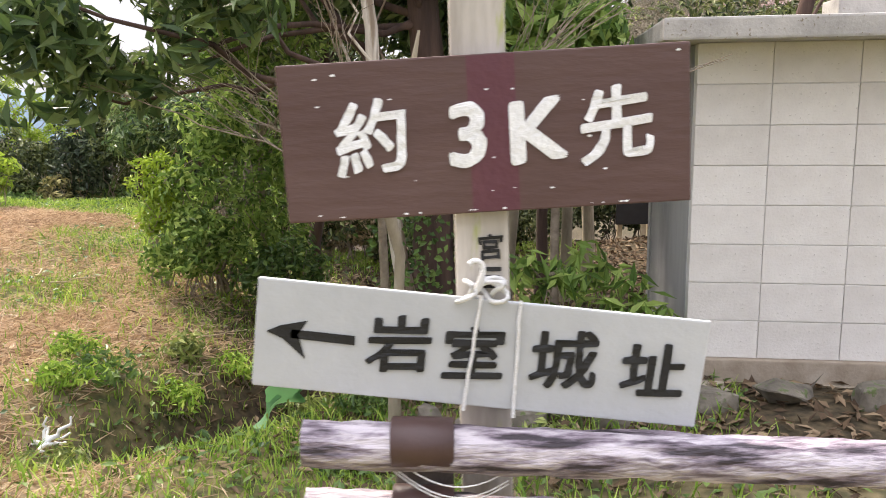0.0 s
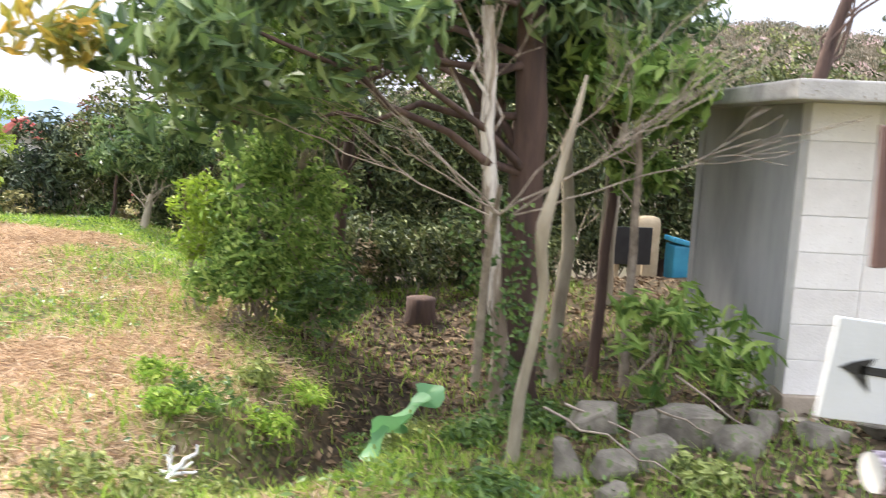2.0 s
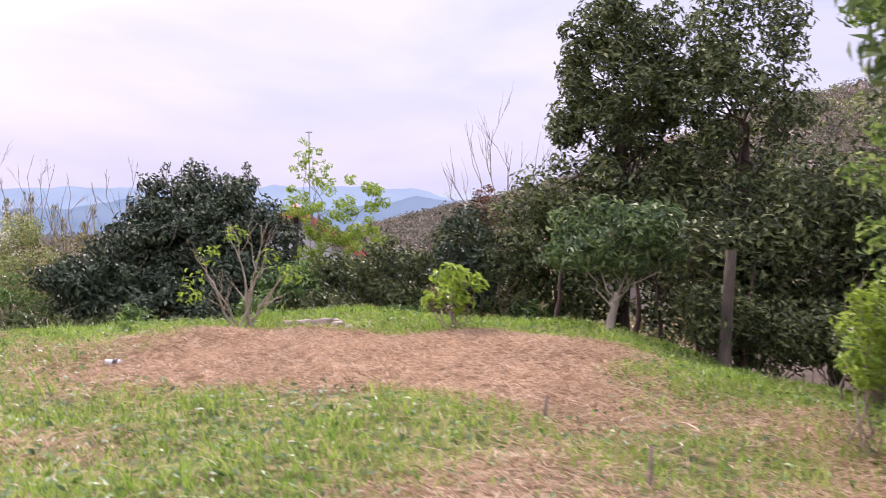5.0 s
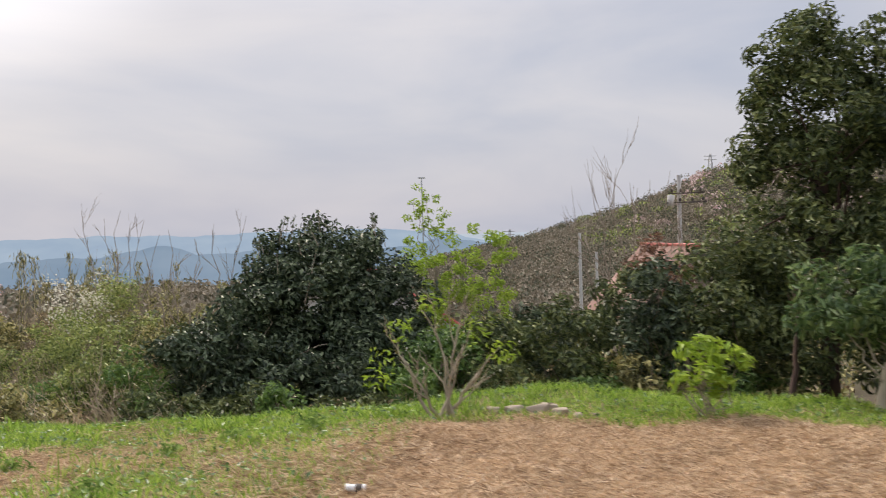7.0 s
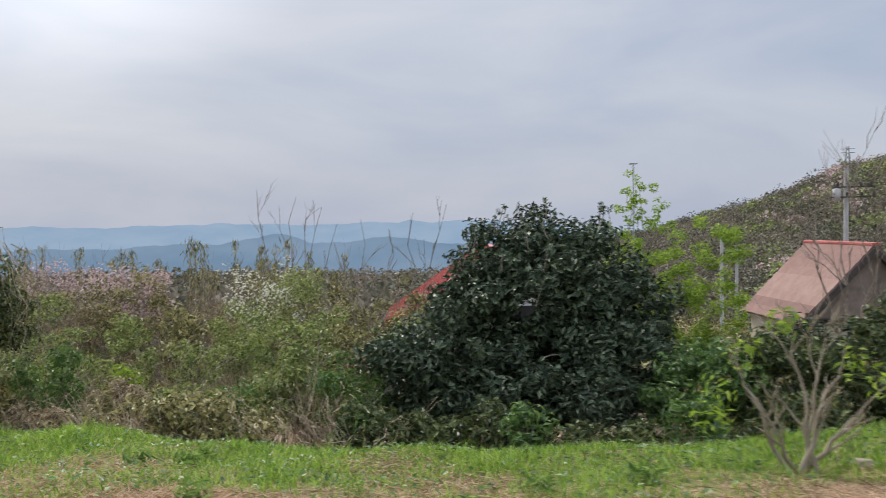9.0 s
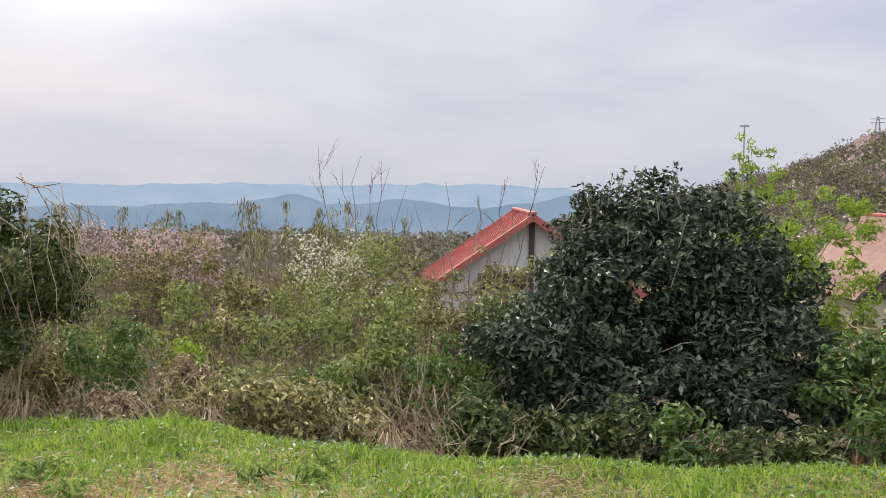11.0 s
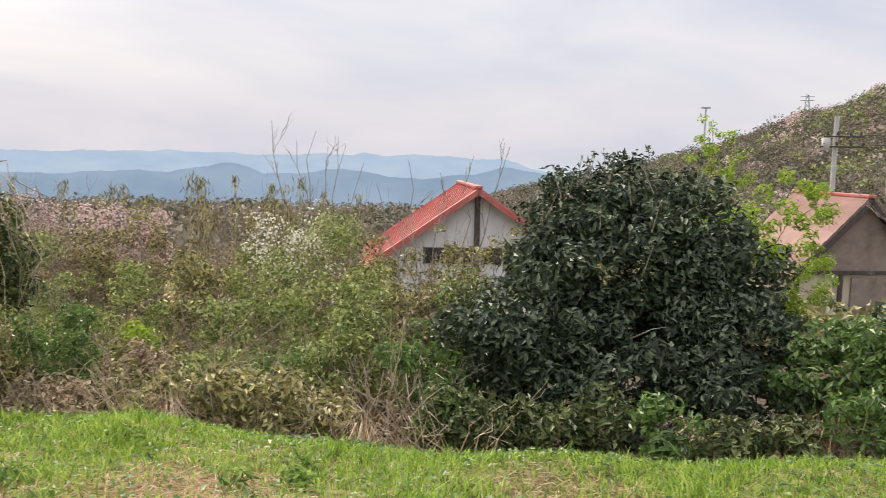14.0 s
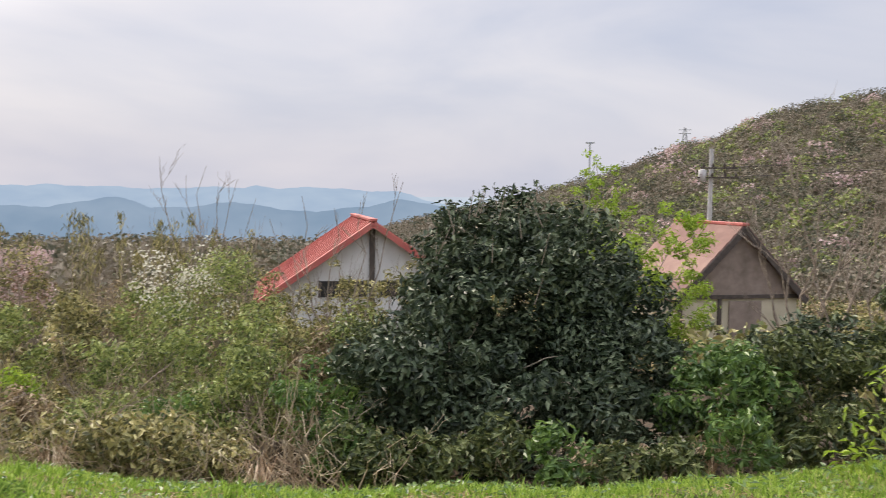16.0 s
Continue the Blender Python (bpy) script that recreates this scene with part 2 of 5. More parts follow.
M_YELLOWWALL = material("cream_plaster", [(0.3, (0.42, 0.37, 0.26)), (0.7, (0.58, 0.52, 0.38))], 0.9, 0.9, 0.1, 20)
M_GABLE = material("weathered_brown_cladding", [(0.3, (0.17, 0.13, 0.10)), (0.6, (0.28, 0.22, 0.18)), (0.85, (0.36, 0.30, 0.25))], 1.5, 0.9, 0.3, 15)
M_DARK = material("dark_timber", [(0.3, (0.045, 0.035, 0.03)), (0.7, (0.10, 0.08, 0.065))], 5, 0.85, 0.3, 30)
M_GREYMETAL = material("galvanised_steel", [(0.3, (0.34, 0.35, 0.36)), (0.7, (0.50, 0.51, 0.52))], 3, 0.5, 0.05, 40, metal=0.6)
M_CONCPOLE = material("concrete_pole", [(0.3, (0.40, 0.39, 0.37)), (0.7, (0.52, 0.51, 0.49))], 2, 0.9, 0.1, 30)
M_BLUE = material("blue_plastic", [(0.3, (0.03, 0.24, 0.38)), (0.7, (0.06, 0.36, 0.50))], 4, 0.5, 0.05, 40)
M_BLACKBOARD = material("black_panel", [(0.3, (0.012, 0.013, 0.015)), (0.7, (0.03, 0.031, 0.034))], 5, 0.35, 0.05, 50)
M_SANDSTONE = material("sandstone", [(0.3, (0.36, 0.27, 0.16)), (0.7, (0.55, 0.44, 0.29))], 5, 0.9, 0.4, 40)
M_LITTER = material("pale_litter", [(0.3, (0.62, 0.62, 0.60)), (0.7, (0.8, 0.8, 0.78))], 15, 0.6, 0.2, 60)
M_PLANK = material("old_plank", [(0.3, (0.16, 0.13, 0.10)), (0.7, (0.36, 0.31, 0.25))], 8, 0.9, 0.5, 40, stretch=(0.3, 2, 2))


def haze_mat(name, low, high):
    """Distant hills: blue haze painted in as the colour of a self-glowing surface."""
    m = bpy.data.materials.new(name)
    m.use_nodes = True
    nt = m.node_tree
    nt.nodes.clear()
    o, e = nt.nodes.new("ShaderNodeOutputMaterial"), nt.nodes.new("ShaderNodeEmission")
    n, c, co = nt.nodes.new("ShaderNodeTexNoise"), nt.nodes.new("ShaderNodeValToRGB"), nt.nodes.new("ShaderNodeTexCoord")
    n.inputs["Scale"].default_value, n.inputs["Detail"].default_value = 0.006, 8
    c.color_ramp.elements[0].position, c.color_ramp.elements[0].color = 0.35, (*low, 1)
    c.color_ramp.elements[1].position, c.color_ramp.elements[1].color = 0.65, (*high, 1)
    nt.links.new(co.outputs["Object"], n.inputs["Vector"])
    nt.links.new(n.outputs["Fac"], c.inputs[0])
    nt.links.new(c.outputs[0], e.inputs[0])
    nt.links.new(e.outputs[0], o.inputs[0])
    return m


# Emission colours with the haze already in them, bluer and darker when nearer.
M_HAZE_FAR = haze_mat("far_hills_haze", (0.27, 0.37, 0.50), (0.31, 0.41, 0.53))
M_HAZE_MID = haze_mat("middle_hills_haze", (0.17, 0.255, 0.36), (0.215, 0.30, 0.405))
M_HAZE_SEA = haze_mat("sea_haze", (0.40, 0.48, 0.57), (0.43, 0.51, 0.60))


# ---- mesh helpers ----
def mesh_np(name, verts, faces, mat, smooth=False):
    """A mesh from arrays; faces is (n, k) of vertex indices."""
    verts, faces = np.asarray(verts, dtype=np.float32), np.asarray(faces, dtype=np.int32)
    me = bpy.data.meshes.new(name)
    n, k = faces.shape
    me.vertices.add(len(verts)), me.loops.add(n * k), me.polygons.add(n)
    me.vertices.foreach_set("co", verts.ravel())
    me.loops.foreach_set("vertex_index", faces.ravel())
    me.polygons.foreach_set("loop_start", np.arange(0, n * k, k, dtype=np.int32))
    me.polygons.foreach_set("use_smooth", np.full(n, smooth))
    me.update(calc_edges=True)
    me.materials.append(mat)
    return me


def put(name, me, parent=None, label="", m=None):
    ob = new(name, me)
    if parent is not None:
        ob.parent = parent
    if m is not None:
        ob.matrix_basis = m
    if label:
        ob["label"] = label
    return ob


def part(name, bm, mat, parent=None, label="", smooth=False):
    me = bpy.data.meshes.new(name)
    bm.to_mesh(me)
    bm.free()
    me.materials.append(mat)
    if smooth:
        for p in me.polygons:
            p.use_smooth = True
    return put(name, me, parent, label)


def thing(name, label, category, at=(0, 0, 0), group="", kind=""):
    ob = new(name)
    ob.location = at
    ob.empty_display_size = 0.1
    return tagged(ob, label, category, group, kind)


def box(sx, sy, sz, m=Matrix(), bevel=0.004):
    bm = bmesh.new()
    bmesh.ops.create_cube(bm, size=1, matrix=Matrix.Diagonal((sx, sy, sz, 1)))
    if bevel:
        bmesh.ops.bevel(bm, geom=bm.edges[:], offset=bevel, segments=2, affect="EDGES", profile=0.6)
    bm.transform(m)
    return bm


def tube_arrays(points, radii, sides=7, cap=True):
    """A tapered tube along points, as arrays of vertices and quads."""
    P = np.array(points, dtype=float)
    R = np.array(radii, dtype=float)
    T = np.gradient(P, axis=0)
    T /= np.linalg.norm(T, axis=1)[:, None] + 1e-9
    ref = np.array([0.31, 0.95, 0.12]) if abs(T[0][2]) > 0.6 else np.array([0.05, 0.1, 1.0])
    U = np.cross(T, ref)
    U /= np.linalg.norm(U, axis=1)[:, None] + 1e-9
    W = np.cross(T, U)
    a = np.linspace(0, 2 * np.pi, sides, endpoint=False)
    V = P[:, None] + R[:, None, None] * (np.cos(a)[None, :, None] * U[:, None] + np.sin(a)[None, :, None] * W[:, None])
    n = len(P)
    i, j = np.meshgrid(np.arange(n - 1), np.arange(sides), indexing="ij")
    F = np.stack([i * sides + j, i * sides + (j + 1) % sides, (i + 1) * sides + (j + 1) % sides, (i + 1) * sides + j], -1).reshape(-1, 4)
    return V.reshape(-1, 3), F


def join_tubes(tubes):
    vs, fs, k = [], [], 0
    for v, f in tubes:
        vs.append(v), fs.append(f + k)
        k += len(v)
    return np.concatenate(vs), np.concatenate(fs)


def wander(rng, start, end, n=7, wobble=0.08, sag=0.0):
    """A bent line from start to end."""
    s, e = np.array(start, float), np.array(end, float)
    t = np.linspace(0, 1, n)[:, None]
    P = s + (e - s) * t
    P[1:-1] += rng.normal(0, wobble * np.linalg.norm(e - s) / 2, (n - 2, 3)) * np.array([1, 1, 0.5])
    P[:, 2] -= sag * np.sin(np.pi * t[:, 0])
    return P


def leaf_arrays(rng, pos, normal, length, width, droop=0.2, fold=0.25):
    """Folded, pointed leaves of four corners at pos, facing about along normal."""
    n = len(pos)
    L = length * rng.uniform(0.6, 1.25, n)[:, None]
    Wd = width * rng.uniform(0.7, 1.2, n)[:, None]
    d = rng.normal(0, 1, (n, 3))
    nn = normal + rng.normal(0, 0.55, (n, 3))
    nn /= np.linalg.norm(nn, axis=1)[:, None] + 1e-9
    d -= (d * nn).sum(1)[:, None] * nn
    d /= np.linalg.norm(d, axis=1)[:, None] + 1e-9
    d[:, 2] -= droop
    d /= np.linalg.norm(d, axis=1)[:, None] + 1e-9
    s = np.cross(nn, d)
    s /= np.linalg.norm(s, axis=1)[:, None] + 1e-9
    base, tip = pos - d * L * 0.5, pos + d * L * 0.5 - nn * L * 0.08
    left = pos + s * Wd * 0.5 + nn * Wd * fold
    right = pos - s * Wd * 0.5 + nn * Wd * fold
    V = np.stack([base, right, tip, left], 1).reshape(-1, 3)
    k = np.arange(n)[:, None] * 4
    F = np.concatenate([k + np.array([[0, 1, 2]]), k + np.array([[0, 2, 3]])], 1).reshape(-1, 3)
    return V, F


def clump_points(rng, centres, radii, count, flat=0.8, shell=0.45):
    """Points spread in the outer shell of several clumps, with their outward directions."""
    C, R = np.array(centres, float), np.array(radii, float)
    wts = R ** 2
    idx = rng.choice(len(C), count, p=wts / wts.sum())
    u = rng.normal(0, 1, (count, 3))
    u /= np.linalg.norm(u, axis=1)[:, None]
    r = R[idx] * (1 - shell * rng.random(count) ** 1.6) * (1 + 0.10 * rng.normal(0, 1, count))
    off = u * r[:, None]
    off[:, 2] *= flat
    return C[idx] + off, u


def crown_clumps(rng, centre, size, n, r_clump):
    """Centres of clumps over an uneven, roughly ellipsoidal crown."""
    u = rng.normal(0, 1, (n, 3))
    u /= np.linalg.norm(u, axis=1)[:, None]
    k = rng.uniform(0.45, 0.95, n)[:, None]
    C = np.array(centre) + u * k * (np.array(size) - r_clump * 0.7)
    R = r_clump * rng.uniform(0.6, 1.25, n)
    return C, R


def crown_mesh(name, rng, C, R, count, length, width, mat, droop=0.2, flat=0.8, shell=0.5):
    p, u = clump_points(rng, C, R, count, flat, shell)
    u[:, 2] += 0.5
    V, F = leaf_arrays(rng, p, u, length, width, droop)
    return mesh_np(name, V, F, mat)


def limb_meshes(rng, base, tips, r0, mat, trunk_top, sides=8, wobble=0.1, r_limb=0.17):
    """A trunk from base to trunk_top, and limbs that run out to the tips."""
    P = wander(rng, base, trunk_top, 9, wobble * 0.13)
    rr = r0 * np.linspace(1, 0.55, 9)
    rr[0] *= 1.25
    trunk = mesh_np("trunk", *tube_arrays(P, rr, sides), mat, True)
    limbs = []
    for t in tips:
        k = rng.integers(5, 9)
        Q = wander(rng, P[k], t, 7, wobble)
        limbs.append(mesh_np("limb", *tube_arrays(Q, np.linspace(rr[k] * r_limb * 1.6, 0.003 + r0 * 0.02, 7), 6), mat, True))
    return trunk, limbs


def tree(name, label, category, seed, base, trunk_top, r0, crowns, bark, group="", limbs=10, droop=0.2, sides=9):
    """A tree: a trunk with limbs, and crowns given as (centre, size, clumps, clump radius, leaves, length, width, material)."""
    rng = np.random.default_rng(seed)
    t = thing(name, label, category, base, group)
    b = np.array(base, float)
    tips, meshes = [], []
    for centre, size, n, rc, count, ln, wd, mat in crowns:
        C, R = crown_clumps(rng, np.array(centre) - b, size, n, rc)
        tips += [c for c in C[: max(2, limbs // len(crowns))]]
        meshes.append(crown_mesh("crown", rng, C, R, count, ln, wd, mat, droop))
    trunk, boughs = limb_meshes(rng, (0, 0, -0.15), tips, r0, bark, np.array(trunk_top) - b, sides)
    stem = put("trunk", trunk, t)
    for me in boughs:
        put("limb", me, stem)
    for me in meshes:
        put("crown", me, t)
    return t


def shrub(name, label, seed, base, size, count, ln, wd, mat, stem_mat=None, stems=7, clumps=14, rc=None, droop=0.2, group="", lift=0.0, category="shrub"):
    """A bush: several stems from the ground and an uneven crown of leaves."""
    rng = np.random.default_rng(seed)
    t = thing(name, label, category, base, group)
    rc = rc or min(size) * 0.42
    C, R = crown_clumps(rng, (0, 0, size[2] + lift), size, clumps, rc)
    C[:, 2] = np.maximum(C[:, 2], R * 0.5)
    put("crown", crown_mesh("crown", rng, C, R, count, ln, wd, mat, droop), t)
    tubes = []
    for i in range(stems):
        a = rng.uniform(0, 6.28)
        s = (0.12 * size[0] * math.cos(a), 0.12 * size[1] * math.sin(a), -0.1)
        e = C[rng.integers(len(C))]
        r = 0.006 + 0.012 * size[2] * rng.random()
        tubes.append(tube_arrays(wander(rng, s, e, 6, 0.12), np.linspace(r, 0.003, 6), 5))
    V, F = join_tubes(tubes)
    put("stem", mesh_np("stem", V, F, stem_mat or M_TWIG, True), t)["kind"] = "stuff"
    return t


def twigs(name, label, seed, base, tips, r0, mat, forks=4, group="", category="sapling", fork_len=0.35):
    """Bare stems that fork, one mesh of branches under an Empty."""
    rng = np.random.default_rng(seed)
    t = thing(name, label, category, base, group)
    for tip in tips:
        tubes = []
        P = wander(rng, (rng.normal(0, 0.05), rng.normal(0, 0.05), -0.1), np.array(tip) - np.array(base), 10, 0.028)
        tubes.append(tube_arrays(P, np.linspace(r0, 0.003, 10), 6))
        for f in range(forks):
            k = rng.integers(3, 9)
            up = P[min(k + 1, 9)] - P[k]
            L = np.linalg.norm(P[-1] - P[0]) * fork_len * rng.uniform(0.5, 1.1)
            d = up / (np.linalg.norm(up) + 1e-9) + rng.normal(0, 0.38, 3)
            d[2] = abs(d[2]) * 0.9 + 0.25
            d /= np.linalg.norm(d)
            Q = wander(rng, P[k], P[k] + d * L, 6, 0.05)
            tubes.append(tube_arrays(Q, np.linspace(r0 * (1 - k / 11) * 0.7, 0.002, 6), 5))
            for g in range(2):
                e = Q[3] + (Q[5] - Q[2]) * rng.uniform(0.5, 0.9) + rng.normal(0, 0.12 * L, 3)
                tubes.append(tube_arrays(wander(rng, Q[2 + g], e, 4, 0.1), np.linspace(r0 * 0.25, 0.0015, 4), 4))
        V, F = join_tubes(tubes)
        put("stem", mesh_np("stem", V, F, mat, True), t)
    return t


# ---- ground ----
def sstep(a, b, x):
    t = np.clip((x - a) / (b - a), 0, 1)
    return t * t * (3 - 2 * t)


HILL_AZ = np.array([-180, -60, -14, -11, -6.6, -3, 0, 2, 6, 8, 10, 12, 14.4, 17, 19, 22, 30, 45, 80, 180.0])
HILL_EL = np.array([-4, -4, -4, -3.4, -2.3, -1.5, -0.8, -0.2, 0.95, 1.85, 2.75, 3.1, 4.2, 5.1, 5.4, 5.8, 6.3, 4.0, -2, -4.0])


def gz(x, y):
    """The height of the ground."""
    x, y = np.asarray(x, float), np.asarray(y, float)
    z = 0.05 + 0.27 * sstep(-2.2, -5.0, x) + 0.10 * sstep(-8, -11, x) * sstep(8.5, 5.0, y) - 0.20 * sstep(-7.8, -10.5, x) * sstep(6.5, 9.8, y)
    z = z - 0.10 * sstep(8.0, 10.0, y) * sstep(-3, -5, x)
    # the hollow beside the shed
    z = z - 0.62 * np.exp(-(((x + 0.4) / 1.25) ** 2) - ((y - 7.0) / 2.6) ** 2)
    z = z - 0.5 * sstep(8.0, 11.0, y) * sstep(-4.0, -1.5, x)
    z = z - 0.40 * np.exp(-(((x + 1.35 - 0.42 * (y - 4.3)) / 0.38) ** 2)) * sstep(3.0, 3.9, y) * sstep(6.6, 5.4, y)
    # the edge of the terrace and the slope below it
    z = z - 0.18 * sstep(-12.5, -16, x) * sstep(7.5, 9.8, y)
    edge = 10.0 + 0.10 * np.sin(x * 0.7) + 0.6 * sstep(-9, -6, x)
    z = z - 0.55 * sstep(edge, edge + 1.8, y) - 0.16 * np.maximum(0, y - edge - 1.0) * sstep(edge, edge + 4, y)
    z = z + 0.05 * np.sin(x * 1.7 + 0.6 * y) * np.sin(y * 1.3) + 0.03 * np.sin(x * 4.1) * np.sin(y * 3.7 + 1)
    z = np.maximum(z, -5.2 - 0.05 * np.maximum(0, y - 40))
    r = np.hypot(x + 9.9, y - 4.7)
    az = np.degrees(np.arctan2(x + 9.9, y - 4.7))
    hill = 2.0 + r * np.tan(np.radians(np.interp(az, HILL_AZ, HILL_EL)))
    k = sstep(60, 210, r)
    far = np.where(r > 210, 2.0 + 210 * np.tan(np.radians(np.interp(az, HILL_AZ, HILL_EL))) - (r - 210) * 0.12, hill)
    far = np.maximum(far, -150)
    back = np.where(y < -20, 1.0, 0.0)
    return z * (1 - k * (1 - back)) + far * k * (1 - back)


def gzf(x, y):
    return float(gz(x, y))


def straw_zone(x, y):
    """1 where cut straw covers the ground, 0 where grass grows."""
    x, y = np.asarray(x, float), np.asarray(y, float)
    w = 0.5 + 0.25 * (np.sin(x * 2.3 + 1.1 * np.sin(y * 1.9)) + np.sin(y * 2.9 + 1.3 * np.sin(x * 1.4 + 1)))
    a = 1.6 * np.exp(-(((x + 5.45) / 1.95) ** 4) - ((y - 8.0) / 1.45) ** 4)
    b = np.exp(-(((x + 2.7 - 0.15 * (y - 5)) / 0.75) ** 2) - ((y - 5.2) / 1.9) ** 2)
    c = 0.85 * np.exp(-(((x + 10.6) / 3.0) ** 2) - ((y - 7.9) / 0.75) ** 2)
    d = 0.8 * np.exp(-(((x + 3.6) / 1.8) ** 2) - ((y - 3.4) / 1.4) ** 2)
    return np.clip((a + b + c + d) * 1.15 + (w - 0.5) * 0.85 - 0.12 - 0.5 * np.exp(-(((x + 5.6) / 0.6) ** 2) - ((y - 4.8) / 0.6) ** 2) + 0.35 * np.exp(-(((x + 4.2) / 0.9) ** 2) - ((y - 5.2) / 0.9) ** 2), 0, 1)


def litter_zone(x, y):
    """1 where dead leaves lie: the hollow, under the trees and below the terrace."""
    x, y = np.asarray(x, float), np.asarray(y, float)
    a = np.exp(-(((x + 0.3) / 1.3) ** 2) - ((y - 7.2) / 3.2) ** 2) + 0.6 * np.exp(-(((x + 1.35 - 0.42 * (y - 4.3)) / 0.3) ** 2)) * sstep(3.2, 3.9, y) * sstep(6.6, 5.4, y)
    b = sstep(10.3, 11.4, y)
    c = sstep(-0.4, 0.7, x) * sstep(2.5, 3.3, y)
    return np.clip(np.maximum(np.maximum(a * 1.3, b), c * 0.9), 0, 1)


radii = [0.0, 0.012]
while radii[-1] < 4600:
    radii.append(radii[-1] + (0.14 if radii[-1] < 14 else radii[-1] * 0.022))
A = np.radians(np.arange(0, 360, 1.0))
rr = np.array(radii[1:])
RR, AA = np.meshgrid(rr, A, indexing="ij")
GX, GY = -5 + RR * np.cos(AA), 5 + RR * np.sin(AA)
GZ = gz(GX, GY)
nA = len(A)
i, j = np.meshgrid(np.arange(len(rr) - 1), np.arange(nA), indexing="ij")
GF = np.stack([i * nA + j, (i + 1) * nA + j, (i + 1) * nA + (j + 1) % nA, i * nA + (j + 1) % nA], -1).reshape(-1, 4)

M_GROUND = bpy.data.materials.new("ground_soil")
M_GROUND.use_nodes = True
gt = M_GROUND.node_tree
g_b = gt.nodes["Principled BSDF"]
g_b.inputs["Roughness"].default_value = 0.95
g_b.inputs["Specular IOR Level"].default_value = 0.2
g_co = gt.nodes.new("ShaderNodeTexCoord")
g_at = gt.nodes.new("ShaderNodeAttribute")
g_at.attribute_name = "cover"
g_sep = gt.nodes.new("ShaderNodeSeparateColor")
gt.links.new(g_at.outputs["Color"], g_sep.inputs[0])


def g_noise(scale, c0, c1, p0=0.35, p1=0.68):
    n, c = gt.nodes.new("ShaderNodeTexNoise"), gt.nodes.new("ShaderNodeValToRGB")
    n.inputs["Scale"].default_value, n.inputs["Detail"].default_value = scale, 8
    c.color_ramp.elements[0].position, c.color_ramp.elements[0].color = p0, (*c0, 1)
    c.color_ramp.elements[1].position, c.color_ramp.elements[1].color = p1, (*c1, 1)
    gt.links.new(g_co.outputs["Object"], n.inputs["Vector"])
    gt.links.new(n.outputs["Fac"], c.inputs[0])
    return c.outputs[0], n.outputs["Fac"]


def g_mix(fac, a, b):
    m = gt.nodes.new("ShaderNodeMix")
    m.data_type = "RGBA"
    gt.links.new(fac, m.inputs[0]), gt.links.new(a, m.inputs[6]), gt.links.new(b, m.inputs[7])
    return m.outputs[2]


g_grass, g_f = g_noise(9, (0.05, 0.065, 0.02), (0.24, 0.20, 0.085), 0.38, 0.62)
g_straw, _ = g_noise(16, (0.24, 0.16, 0.105), (0.58, 0.44, 0.30), 0.38, 0.60)
g_litter, _ = g_noise(18, (0.035, 0.026, 0.018), (0.11, 0.08, 0.05))
g_wood, _ = g_noise(0.05, (0.055, 0.065, 0.03), (0.16, 0.14, 0.075))
g_c = g_mix(g_sep.outputs[0], g_grass, g_straw)
g_c = g_mix(g_sep.outputs[1], g_c, g_litter)
g_c = g_mix(g_sep.outputs[2], g_c, g_wood)
gt.links.new(g_c, g_b.inputs["Base Color"])
g_bump = gt.nodes.new("ShaderNodeBump")
g_bump.inputs["Strength"].default_value, g_bump.inputs["Distance"].default_value = 0.8, 0.03
gt.links.new(g_f, g_bump.inputs["Height"])
gt.links.new(g_bump.outputs[0], g_b.inputs["Normal"])

GV = np.stack([GX, GY, GZ], -1).reshape(-1, 3)
GV = np.concatenate([GV, [[-5, 5, gzf(-5, 5)]]])
me = mesh_np("ground", GV, GF, M_GROUND, True)
cover = np.zeros((len(GV), 4), dtype=np.float32)
cover[:, 0], cover[:, 1] = straw_zone(GV[:, 0], GV[:, 1]), litter_zone(GV[:, 0], GV[:, 1])
cover[:, 2], cover[:, 3] = sstep(25, 60, np.hypot(GV[:, 0] + 8, GV[:, 1] - 5)), 1
attr = me.color_attributes.new("cover", "FLOAT_COLOR", "POINT")
attr.data.foreach_set("color", cover.ravel())
tagged(put("ground", me), "uneven terrace of grass, cut straw and bare soil", "ground", kind="structure")


# ---- far hills ----
def ridge(name, label, dist, az, el, mat, seed, rough, depth=-170):
    """A band of hills along a part of the horizon, with its crest at given angles of height."""
    rng = np.random.default_rng(seed)
    a = np.arange(az[0], az[-1], 0.12)
    e = np.interp(a, az, el)
    for k, amp in ((0.9, 0.5), (2.1, 0.3), (5.3, 0.14), (11.0, 0.06)):
        e = e + rough * amp * np.sin(a * k + rng.uniform(0, 6.28))
    rows = []
    for s, d in ((0.0, -0.18), (0.35, -0.1), (0.7, -0.05), (1.0, 0.0)):
        r = dist * (1 + d)
        zc = 2 + dist * np.tan(np.radians(e))
        rows.append(np.stack([-9.9 + r * np.sin(np.radians(a)), 4.7 + r * np.cos(np.radians(a)), depth + (zc - depth) * s], -1))
    back = rows[-1].copy()
    back[:, 1] += dist * 0.05
    back[:, 2] = depth
    rows.append(back)
    n = len(a)
    V = np.concatenate(rows)
    i, j = np.meshgrid(np.arange(len(rows) - 1), np.arange(n - 1), indexing="ij")
    F = np.stack([i * n + j, i * n + j + 1, (i + 1) * n + j + 1, (i + 1) * n + j], -1).reshape(-1, 4)
    return tagged(put(name, mesh_np(name, V, F, mat, True)), label, "hills", kind="structure")


